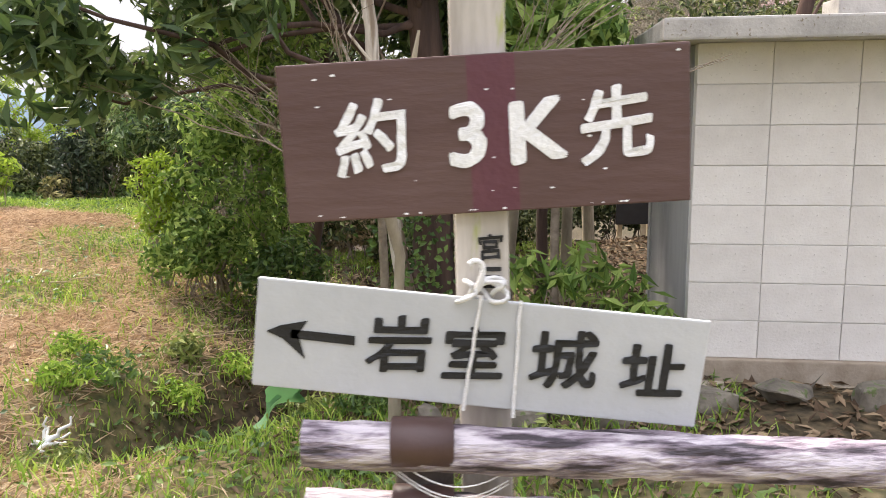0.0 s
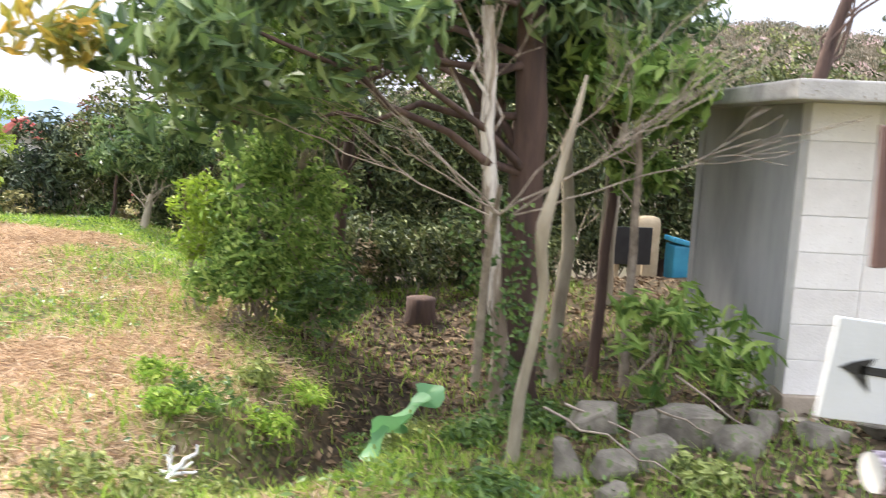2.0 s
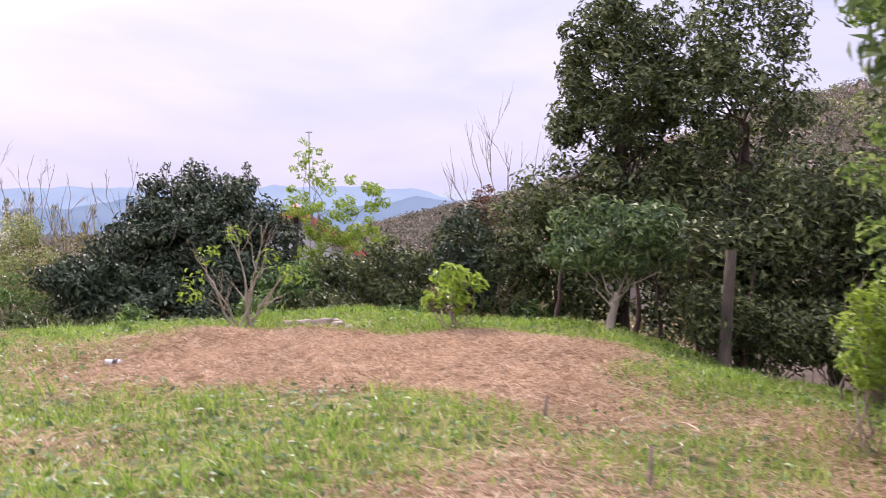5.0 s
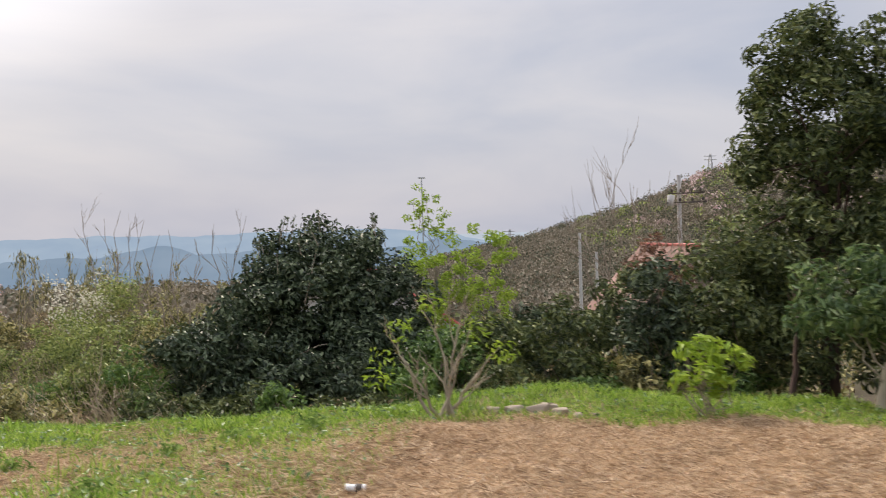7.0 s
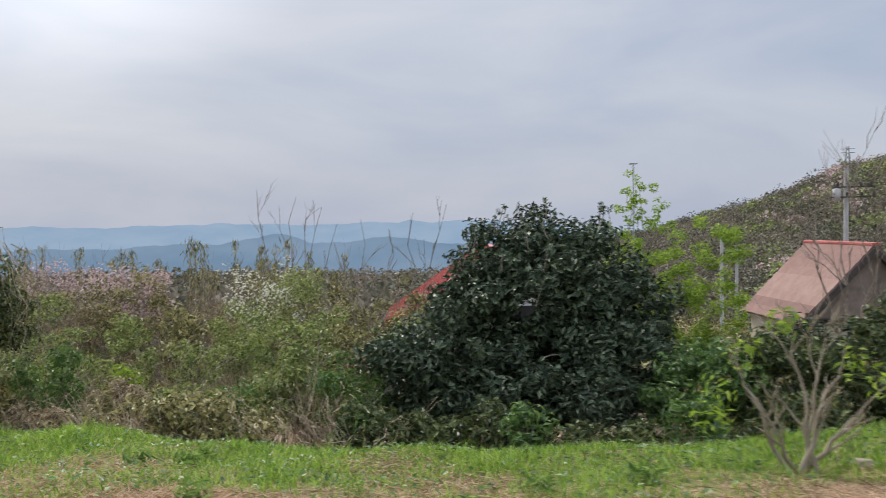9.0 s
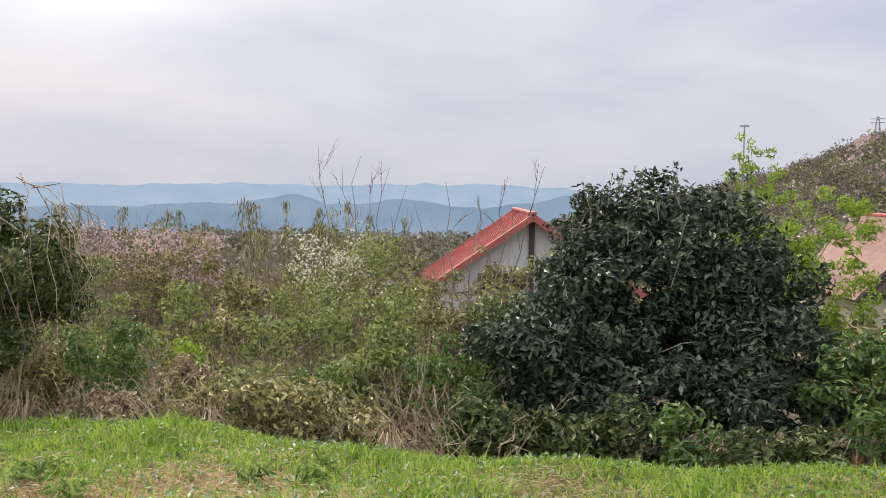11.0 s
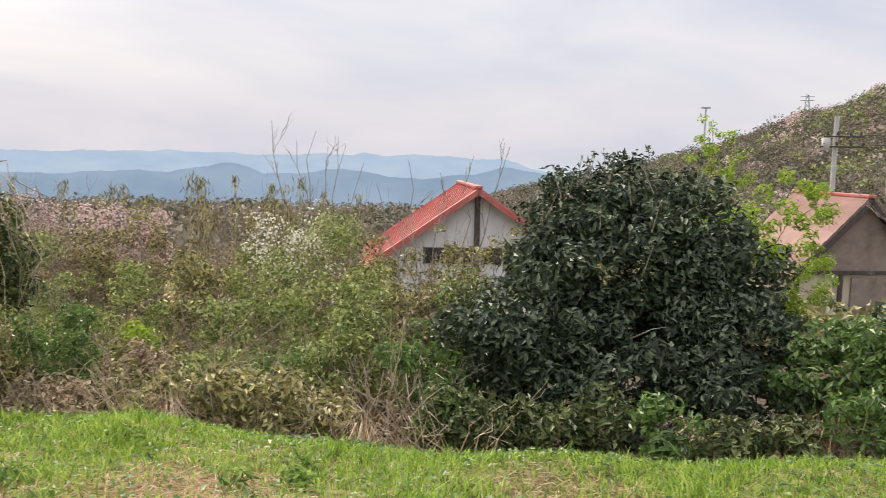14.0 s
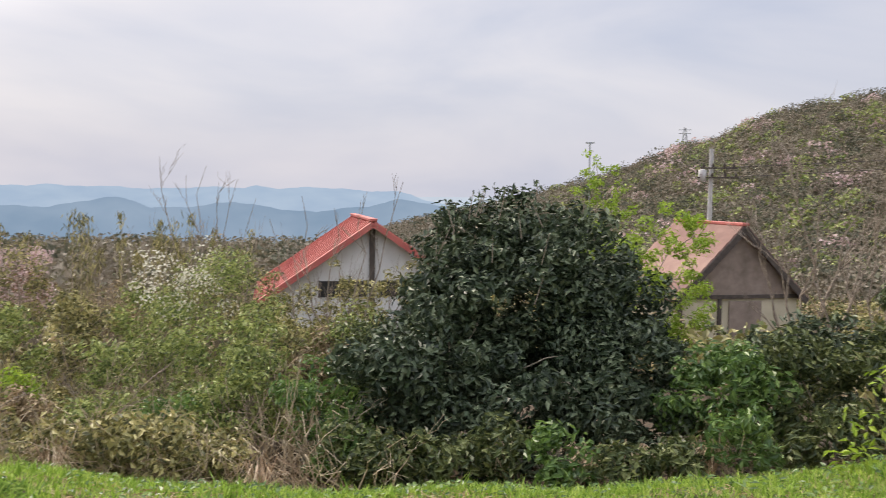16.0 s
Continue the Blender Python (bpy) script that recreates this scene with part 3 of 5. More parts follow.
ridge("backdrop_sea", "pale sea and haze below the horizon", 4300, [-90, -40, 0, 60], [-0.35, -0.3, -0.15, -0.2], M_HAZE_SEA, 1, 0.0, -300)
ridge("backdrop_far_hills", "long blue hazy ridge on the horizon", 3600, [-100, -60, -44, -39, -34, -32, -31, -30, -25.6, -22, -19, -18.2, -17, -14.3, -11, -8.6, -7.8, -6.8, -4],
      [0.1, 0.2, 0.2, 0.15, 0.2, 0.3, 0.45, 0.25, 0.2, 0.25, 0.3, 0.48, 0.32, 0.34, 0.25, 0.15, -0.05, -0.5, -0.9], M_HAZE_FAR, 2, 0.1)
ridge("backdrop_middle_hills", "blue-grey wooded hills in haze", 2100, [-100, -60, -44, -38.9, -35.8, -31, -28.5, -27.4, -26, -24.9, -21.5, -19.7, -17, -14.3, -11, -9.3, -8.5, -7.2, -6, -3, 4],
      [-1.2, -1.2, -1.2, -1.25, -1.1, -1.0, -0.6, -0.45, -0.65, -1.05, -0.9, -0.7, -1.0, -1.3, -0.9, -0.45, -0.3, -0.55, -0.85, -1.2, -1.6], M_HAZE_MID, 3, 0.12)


# ---- the wooded hillside ----
def wood(name, label, seed, count, r_range, az_range, tree_r, quads, ln, mat, lift=0.0):
    """Many small tree crowns as one mass of leaf clumps on the ground."""
    rng = np.random.default_rng(seed)
    r = np.sqrt(rng.uniform(r_range[0] ** 2, r_range[1] ** 2, count))
    a = np.radians(rng.uniform(*az_range, count))
    x, y = -9.9 + r * np.sin(a), 4.7 + r * np.cos(a)
    R = tree_r * rng.uniform(0.5, 1.5, count)
    z = gz(x, y) + R * 0.5 + lift
    u = rng.normal(0, 1, (count, quads, 3))
    u /= np.linalg.norm(u, axis=2)[..., None]
    u[..., 2] = np.abs(u[..., 2]) * 1.1 - 0.15
    p = np.stack([x, y, z], -1)[:, None] + u * R[:, None, None] * rng.uniform(0.75, 1.08, (count, quads, 1))
    V, F = leaf_arrays(rng, p.reshape(-1, 3), u.reshape(-1, 3), ln, ln * 0.75, 0.1)
    return tagged(put(name, mesh_np(name, V, F, mat)), label, "woodland", kind="stuff")


wood("hillside_wood", "brown and olive early-spring woodland on the hillside", 11, 5200, (70, 225), (-10, 42), 1.7, 62, 0.45, M_HILL_HAZED)
wood("hillside_evergreen", "dark evergreen trees scattered over the hillside", 12, 950, (70, 225), (-8, 42), 2.0, 80, 0.5, M_HILLDARK_HAZED)
wood("hillside_cherry", "pale pink cherry trees in bloom on the hillside", 13, 110, (90, 215), (6, 38), 2.1, 70, 0.6, M_PINK)
wood("hillside_young_green", "patches of light green bamboo on the hillside", 14, 300, (80, 205), (2, 34), 1.9, 60, 0.65, M_PALEGREEN)
wood("valley_thicket", "olive and brown scrub on the slope below the terrace", 15, 1500, (16, 75), (-62, 24), 0.85, 60, 0.26, M_OLIVE, -0.1)
wood("valley_scrub", "brown leafless scrub on the slope below", 16, 700, (17, 75), (-62, 24), 0.9, 50, 0.22, M_DRYLEAF, -0.1)
wood("valley_evergreen", "dark evergreen bushes on the slope below", 17, 260, (18, 70), (-62, 24), 1.0, 80, 0.26, M_EVERGREEN, -0.1)


wood("valley_wood", "brown and green woodland filling the valley", 18, 2600, (55, 300), (-66, -5), 2.4, 46, 0.8, M_HILL_HAZED, -1.2)
wood("valley_pines", "dark evergreen trees in the valley", 19, 800, (55, 300), (-66, -5), 2.6, 46, 0.8, M_HILLDARK_HAZED, -1.2)


# ---- houses below the terrace ----
def house(name, label, peak, turn, half, rise, length, roof_mat, wall_mat, gable_mat, overhang=0.5, ribs=0, post=False, tiles=False):
    """A gabled house; its peak's front end is at peak, the ridge runs back along local y."""
    t = thing(name, label, "house", (peak[0], peak[1], gzf(peak[0], peak[1]) - 0.2))
    t.rotation_euler = (0, 0, radians(turn))
    top = peak[2] - t.location.z
    eave = top - rise
    bm = bmesh.new()
    for yy in (0.0, length):
        pts = [(-half, yy, 0), (half, yy, 0), (half, yy, eave), (0, yy, top - 0.15), (-half, yy, eave)]
        vs = [bm.verts.new(p) for p in pts]
        bm.faces.new(vs)
    bm.verts.ensure_lookup_table()
    for k in range(5):
        a, b = k, (k + 1) % 5
        bm.faces.new([bm.verts[a], bm.verts[b], bm.verts[b + 5], bm.verts[a + 5]])
    bmesh.ops.recalc_face_normals(bm, faces=bm.faces[:])
    part("wall", bm, wall_mat, t)
    slope = math.atan2(rise, half)
    run = math.hypot(half, rise) + overhang
    for s in (-1, 1):
        m = Matrix.Translation((0, length / 2, top)) @ Matrix.Rotation(s * slope, 4, "Y") @ Matrix.Translation((s * run / 2, 0, 0.05))
        roof = part("roof", box(run, length + 2 * overhang, 0.12, m, 0.01), roof_mat, t)
        for r in range(ribs):
            y0 = (r + 0.5) / ribs * (length + 2 * overhang) - (length / 2 + overhang)
            part("seam", box(run, 0.05, 0.05, m @ Matrix.Translation((0, y0, 0.08)), 0), roof_mat, roof)
        if tiles:
            for c in range(9):
                w = run / 9
                part("tile_course", box(w, length + 2 * overhang, 0.05, m @ Matrix.Translation((s * (-run / 2 + (c + 0.5) * w), 0, 0.08)) @ Matrix.Rotation(s * 0.07, 4, "Y"), 0.006), M_REDOLD, roof)
        part("verge_board", box(run, 0.06, 0.26, m @ Matrix.Translation((0, -length / 2 - overhang - 0.03, -0.08)), 0.01), gable_mat, t)
    part("ridge_cap", box(0.34, length + 2 * overhang + 0.1, 0.14, Matrix.Translation((0, length / 2, top + 0.16)), 0.04), M_RED, t)
    return t, top, eave


hA, topA, eaveA = house("house", "white plastered house with a low-pitched bright red sheet roof", (-17.0, 43.0, 0.68), 17, 4.9, 3.4, 9.0, M_RED, M_WHITEWALL, M_RED, 0.55, ribs=14)
part("corner_post", box(0.26, 0.14, topA - 0.3, Matrix.Translation((0.0, -0.09, (topA - 0.3) / 2)), 0.01), M_DARK, hA, "dark timber post at the gable's middle")
for x0, w in ((-1.35, 2.2), (1.3, 1.9)):
    win = part("window", box(w, 0.1, 0.75, Matrix.Translation((x0, -0.03, topA - 3.05)), 0.01), M_BLACKBOARD, hA, "dark window band under the gable")
    for k in (-1, 1):
        part("frame", box(0.06, 0.14, 0.79, Matrix.Translation((x0 + k * w / 2, -0.035, topA - 3.05)), 0), M_DARK, win)
hB, topB, eaveB = house("barn", "small old barn with faded red tiles and brown gable", (-0.9, 41.0, 0.8), 18, 2.8, 2.85, 5.2, M_REDOLD, M_YELLOWWALL, M_DARK, 0.35, tiles=True)
bm = bmesh.new()
bm.faces.new([bm.verts.new(p) for p in ((-2.8, -0.04, eaveB), (2.8, -0.04, eaveB), (0, -0.04, topB - 0.2))])
part("gable_cladding", bm, M_GABLE, hB, "weathered brown boarded gable")
part("beam", box(5.6, 0.12, 0.16, Matrix.Translation((0, -0.07, eaveB - 0.05)), 0.01), M_DARK, hB)
part("corner_post", box(0.16, 0.12, eaveB, Matrix.Translation((-2.71, -0.06, eaveB / 2)), 0.01), M_DARK, hB)
part("corner_post", box(0.16, 0.12, eaveB, Matrix.Translation((-0.9, -0.06, eaveB / 2)), 0.01), M_DARK, hB)
part("door", box(1.5, 0.1, 1.5, Matrix.Translation((0.3, -0.05, eaveB - 1.0)), 0.01), M_GABLE, hB)

# utility pole with cross-arms, and a lattice mast on the hill
pole = thing("utility_pole", "grey concrete utility pole with cross-arms and a transformer", "utility pole", (-0.35, 49.7, gzf(-0.35, 49.7)))
ph = 4.6 - pole.location.z
V, F = tube_arrays([(0, 0, 0), (0, 0, ph)], [0.14, 0.11], 12)
put("shaft", mesh_np("shaft", V, F, M_CONCPOLE, True), pole)
for dz, w in ((-1.0, 1.9), (-1.5, 2.2)):
    arm = part("cross_arm", box(w, 0.07, 0.07, Matrix.Translation((0.35, -0.2, ph + dz)), 0.01), M_DARK, pole)
    for k in (-0.8, -0.3, 0.3, 0.8):
        V, F = tube_arrays([(0.35 + k * w / 2, -0.2, ph + dz + 0.05), (0.35 + k * w / 2, -0.2, ph + dz + 0.15), (0.35 + k * w / 2, -0.2, ph + dz + 0.25)], [0.05, 0.08, 0.04], 8)
        put("insulator", mesh_np("insulator", V, F, M_DARK, True), arm)
V, F = tube_arrays([(-0.45, -0.1, ph - 1.7), (-0.45, -0.1, ph - 1.65), (-0.45, -0.1, ph - 1.1), (-0.45, -0.1, ph - 1.05)], [0.02, 0.2, 0.2, 0.02], 14)
put("transformer", mesh_np("transformer", V, F, M_CONCPOLE, True), pole)
for k, (dy, dz) in enumerate(((0, 3.3), (0.2, 3.1))):
    rng = np.random.default_rng(80 + k)
    P = [(-0.35 + s * 70, 49.5 + s * 30 + dy, 3.6 - 0.5 * k + s * 8 - 4 * s * (1 - s)) for s in np.linspace(0, 1, 14)]
    V, F = tube_arrays(P, [0.02] * 14, 5)
    w = tagged(put("power_line", mesh_np("power_line", V, F, M_DARK, True)), "thin dark power line slung from the pole", "cable")


for az0, d0, h0 in ((4.0, 62, -0.5), (4.75, 70, -2.2)):
    px, py = -9.9 + d0 * math.sin(radians(az0)), 4.7 + d0 * math.cos(radians(az0))
    tagged(put("utility_pole", mesh_np("utility_pole", *tube_arrays([(0, 0, -0.5), (0, 0, 2.0 + h0 - gzf(px, py))], [0.15, 0.11], 8), M_CONCPOLE, True), None, "", Matrix.Translation((px, py, gzf(px, py)))), "plain grey concrete pole beyond the shrubs", "utility pole", "distant poles")


def mast(az, dist, height, width, label):
    x, y = -9.9 + dist * math.sin(radians(az)), 4.7 + dist * math.cos(radians(az))
    t = thing("lattice_mast", label, "pylon", (x, y, gzf(x, y) - 0.5))
    tubes = []
    for a in range(4):
        c, s = math.cos(a * 1.571 + 0.785), math.sin(a * 1.571 + 0.785)
        put("leg", mesh_np("leg", *tube_arrays([(width * c, width * s, 0), (0.2 * width * c, 0.2 * width * s, height)], [0.12, 0.08], 5), M_GREYMETAL), t)
    for k in range(7):
        z0, z1 = height * k / 7, height * (k + 1) / 7
        w0, w1 = width * (1 - 0.8 * k / 7), width * (1 - 0.8 * (k + 1) / 7)
        for a in range(4):
            c0, s0 = math.cos(a * 1.571 + 0.785) * w0, math.sin(a * 1.571 + 0.785) * w0
            c1, s1 = math.cos((a + 1) * 1.571 + 0.785) * w1, math.sin((a + 1) * 1.571 + 0.785) * w1
            tubes.append(tube_arrays([(c0, s0, z0), (c1, s1, z1)], [0.06, 0.06], 4))
    put("bracing", mesh_np("bracing", *join_tubes(tubes), M_GREYMETAL), t)
    for z in (0.8, 0.92):
        part("cross_arm", box(width * 2.4, 0.15, 0.15, Matrix.Translation((0, 0, height * z)), 0), M_GREYMETAL, t)
    return t


mast(10.3, 205, 7.0, 1.2, "grey lattice mast on top of the hill")
mast(-3.0, 190, 6.0, 0.9, "small grey lattice pylon beyond the trees")


# ---- the concrete-block shed ----
SHED = Matrix.Translation((1.22, 4.10, 0.0)) @ Matrix.Rotation(radians(-8), 4, "Z")
SHED_L, SHED_D, SHED_H = 3.4, 1.9, 1.75
shed = thing("shed", "low shed of pale concrete blocks with a flat slab roof", "shed", (0, 0, 0))
shed.matrix_basis = SHED
mortar = part("wall", box(SHED_L - 0.02, 0.14, SHED_H - 0.1, Matrix.Translation((SHED_L / 2, 0.083, (SHED_H + 0.1) / 2)), 0), M_MORTAR, shed)
part("side_wall", box(0.15, SHED_D - 0.16, SHED_H + 0.1, Matrix.Translation((0.083, SHED_D / 2 + 0.085, (SHED_H - 0.1) / 2)), 0.006), M_RENDER, shed, "grey cement-rendered side wall")
part("back_wall", box(SHED_L, 0.15, SHED_H + 0.2, Matrix.Translation((SHED_L / 2, SHED_D + 0.08, (SHED_H - 0.2) / 2)), 0.006), M_RENDER, shed)
part("end_wall", box(0.15, SHED_D - 0.16, SHED_H + 0.1, Matrix.Translation((SHED_L - 0.083, SHED_D / 2 + 0.085, (SHED_H - 0.1) / 2)), 0.006), M_RENDER, shed)
part("plinth", box(SHED_L + 0.02, 0.2, 0.125, Matrix.Translation((SHED_L / 2, 0.07, 0.128)), 0.008), M_PLINTH, shed, "brown-stained concrete plinth")
ledge = box(SHED_L + 0.1, 0.42, 0.34, Matrix.Translation((SHED_L / 2 + 0.02, 0.02, -0.105)), 0.03)
bmesh.ops.subdivide_edges(ledge, edges=[e for e in ledge.edges if e.calc_length() > 1], cuts=40)
for v in ledge.verts:
    v.co += 0.03 * noise.noise_vector(v.co * 5)
part("footing", ledge, M_FOOTING, shed, "rough stained concrete footing")
part("roof", box(SHED_L + 0.35, SHED_D + 0.5, 0.10, Matrix.Translation((SHED_L / 2 - 0.02, SHED_D / 2 - 0.03, SHED_H + 0.05)), 0.012), M_SLAB, shed, "thin flat concrete roof slab with weathered edge")
part("roof_kerb", box(2.6, 0.3, 0.15, Matrix.Translation((2.1, 0.75, SHED_H + 0.175)), 0.012), M_SLAB, shed)
blk = box(0.391, 0.03, 0.191, Matrix.Identity(4), 0.003)
blk_me = bpy.data.meshes.new("block")
blk.to_mesh(blk_me)
blk.free()
blk_me.materials.append(M_BLOCK)
rngb = np.random.default_rng(5)
half_bm = box(0.346, 0.03, 0.191, Matrix.Identity(4), 0.003)
half_me = bpy.data.meshes.new("block")
half_bm.to_mesh(half_me)
half_bm.free()
half_me.materials.append(M_BLOCK)
for row in range(8):
    z0 = 0.19 + 0.195 * (row + 0.5)
    for c in range(-1, 8):
        x0 = 0.175 if c < 0 else 0.35 + 0.395 * (c + 0.5)
        if x0 + 0.19 > SHED_L:
            break
        put("block", half_me if c < 0 else blk_me, shed, "", pose(x0, 0.0205 + rngb.normal(0, 0.0008), z0, 0, 0, rngb.normal(0, 0.15)))


# ---- the signpost ----
def lettering(body, size, mat, place, parent, squash=1.0, depth=0.002, weight=0.004, name="lettering"):
    """Brushed characters: the built-in font, thickened by laying its outline over itself."""
    cu = bpy.data.curves.new(name, "FONT")
    cu.body, cu.size, cu.extrude = body, size, depth
    cu.align_x, cu.align_y = "CENTER", "CENTER"
    tmp = new(name, cu)
    src = bpy.data.meshes.new_from_object(tmp.evaluated_get(bpy.context.evaluated_depsgraph_get()))
    bpy.data.objects.remove(tmp)
    bm = bmesh.new()
    for k in range(9):
        a, r = k * 0.785, 0 if k == 8 else weight
        n = len(bm.verts)
        bm.from_mesh(src)
        bm.verts.ensure_lookup_table()
        for v in bm.verts[n:]:
            v.co += Vector((r * math.cos(a), r * math.sin(a), 0.00006 * k))
            v.co.y += 0.10 * v.co.x
            v.co += 0.0022 * noise.noise_vector(Vector((v.co.x * 70, v.co.y * 70, 3.1)))
    ob = part(name, bm, mat, parent)
    ob.matrix_basis = place @ Matrix.Diagonal((squash, 1, 1, 1))
    return ob


FACE = Matrix.Rotation(radians(90), 4, "X")
SIGN_Y = 1.33
sp = thing("signpost", "weathered square wooden signpost leaning beside the fence", "signpost", (0.07, SIGN_Y + 0.05, gzf(0.07, SIGN_Y)))
h0 = sp.location.z
post_ob = part("post", box(0.088, 0.06, 2.45, Matrix.Rotation(radians(-1.0), 4, "Y") @ Matrix.Translation((0.012, 0, 1.15)), 0.006), M_POST, sp)
lettering("宮", 0.045, M_BLACKPAINT, Matrix.Translation((0.004, -0.032, 1.292 - h0)) @ FACE, sp, 1.0, 0.001, 0.001)
for k in range(3):
    part("brush_mark", box(0.036 - 0.006 * k, 0.002, 0.007, Matrix.Translation((0.004, -0.032, 1.258 - h0 - 0.014 * k)), 0), M_BLACKPAINT, sp)

bb = thing("brown_sign", "dark brown painted wooden sign with white brushed characters", "sign", (0.066, SIGN_Y, 1.48))
bb.rotation_euler = (0, radians(-2.6), 0)
part("board", box(0.642, 0.016, 0.247, Matrix.Identity(4), 0.003), M_BROWNPAINT, bb)
part("stain", box(0.075, 0.002, 0.243, Matrix.Translation((0.012, -0.0075, 0)), 0), M_MAROON, bb, "maroon paint bleeding through")
for body, x0, size, sq in (("約", -0.178, 0.122, 1.0), ("3", -0.028, 0.132, 1.05), ("K", 0.078, 0.132, 1.05), ("先", 0.205, 0.122, 1.0)):
    lettering(body, size, M_WHITEPAINT, Matrix.Translation((x0, -0.0105, -0.004)) @ FACE, bb, sq, 0.0012, 0.0026 if body in "約先" else 0.0046)
rngs = np.random.default_rng(9)
for k in range(30):
    edge = k % 3 == 0
    w = rngs.uniform(0.002, 0.009)
    x0, z0 = rngs.uniform(-0.31, 0.31), (-0.118 if edge else rngs.uniform(-0.115, 0.115))
    bm = bmesh.new()
    bmesh.ops.create_circle(bm, cap_ends=True, segments=7, radius=w / 2, matrix=Matrix.Translation((x0, -0.0088, z0)) @ FACE @ Matrix.Diagonal((1, rngs.uniform(0.25, 0.6), 1, 1)))
    for v in bm.verts:
        v.co.x += rngs.normal(0, w * 0.12)
    part("paint_chip", bm, M_WHITEPAINT, bb)

gb = thing("grey_sign", "grey painted board with black arrow and brushed characters", "sign", (0.055, SIGN_Y - 0.004, 1.122))
gb.rotation_euler = (0, radians(6.6), 0)
part("board", box(0.742, 0.012, 0.184, Matrix.Identity(4), 0.003), M_GREYPAINT, gb)
for body, x0, size, dz in (("岩", -0.133, 0.100, -0.004), ("室", -0.011, 0.096, -0.008), ("城", 0.138, 0.104, -0.004), ("址", 0.286, 0.098, -0.008)):
    lettering(body, size, M_BLACKPAINT, Matrix.Translation((x0, -0.0085, dz)) @ FACE, gb, 1.1, 0.0012, 0.0022)
bm = bmesh.new()
for poly in (((-0.352, 0.004), (-0.325, -0.006), (-0.285, -0.038), (-0.300, 0.003)), ((-0.352, 0.004), (-0.300, 0.003), (-0.286, 0.028), (-0.330, 0.016)), ((-0.312, -0.004), (-0.206, -0.006), (-0.207, 0.010), (-0.312, 0.011))):
    vs = [bm.verts.new((x, -0.0082, z)) for x, z in poly]
    bm.faces.new(vs)
part("arrow", bm, M_BLACKPAINT, gb)

# twine round board and post
tw = thing("twine", "white twine knotted round the board and post", "string", (0.06, SIGN_Y, 1.2))
rng = np.random.default_rng(31)
for top_p, low_p in (((-0.002, -0.016, 0.022), (-0.034, -0.020, -0.172)), ((0.062, -0.016, 0.012), (0.048, -0.020, -0.186))):
    V, F = tube_arrays(wander(rng, top_p, low_p, 7, 0.01), [0.0032] * 7, 6)
    put("strand", mesh_np("strand", V, F, M_STRING, True), tw)
knot = [(math.cos(a * 0.9) * (0.03 + 0.012 * math.sin(a * 2.3)), -0.006 + 0.02 * math.sin(a * 1.7), 0.028 + 0.017 * math.sin(a * 1.3)) for a in np.linspace(0, 16, 60)]
V, F = tube_arrays(knot, [0.0042] * 60, 6)
put("knot", mesh_np("knot", V, F, M_STRING, True), tw)
loop = [(-0.012 + 0.012 * math.sin(s * 3.1), -0.02, 0.03 + 0.05 * math.sin(s * 1.57)) for s in np.linspace(0, 1.3, 12)]
V, F = tube_arrays(loop, [0.005] * 12, 6)
put("loop", mesh_np("loop", V, F, M_STRING, True), tw)

# imitation-log fence
fence = thing("log_fence", "purplish-brown imitation-log fence with brown sleeves", "fence", (-0.04, 1.28, gzf(-0.04, 1.28)))
fz = fence.location.z


def log_rail(z0, z1, r, seed):
    rng = np.random.default_rng(seed)
    n, m = 90, 22
    P = np.linspace(0, 1, n)
    a = np.linspace(0, 2 * np.pi, m, endpoint=False)
    V = []
    for s in P:
        x = -0.195 + 2.7 * s
        zz = z0 + (z1 - z0) * s - fz
        for b in a:
            g = 0.0020 * math.sin(7 * b + 3 * math.sin(x * 9)) + 0.0022 * math.sin(12 * b + 22 * x + 2 * math.sin(x * 31)) + 0.0035 * noise.noise(Vector((x * 30, math.cos(b) * 3, math.sin(b) * 3)))
            q = (r + g) * (0.96 if s in (0, 1) else 1)
            V.append((x, q * math.cos(b), zz + q * math.sin(b)))
    i, j = np.meshgrid(np.arange(n - 1), np.arange(m), indexing="ij")
    F = np.stack([i * m + j, i * m + (j + 1) % m, (i + 1) * m + (j + 1) % m, (i + 1) * m + j], -1).reshape(-1, 4)
    ob = put("rail", mesh_np("rail", np.array(V), F, M_LOG, True), fence)
    bm = bmesh.new()
    bmesh.ops.create_circle(bm, cap_ends=True, segments=18, radius=r * 0.955, matrix=Matrix.Translation((-0.1955, 0, z0 - fz)) @ Matrix.Rotation(radians(90), 4, "Y"))
    part("end_cap", bm, M_CONCPOLE, ob, "pale cut end of the rail")
    V2, F2 = tube_arrays([(-0.052, 0, z0 - fz), (-0.050, 0, z0 - fz), (0.048, 0, z0 - fz - 0.003), (0.050, 0, z0 - fz - 0.003)], [r, r + 0.0045, r + 0.0045, r], 26)
    put("sleeve", mesh_np("sleeve", V2, F2, M_SLEEVE, True), ob, "brown plastic sleeve")


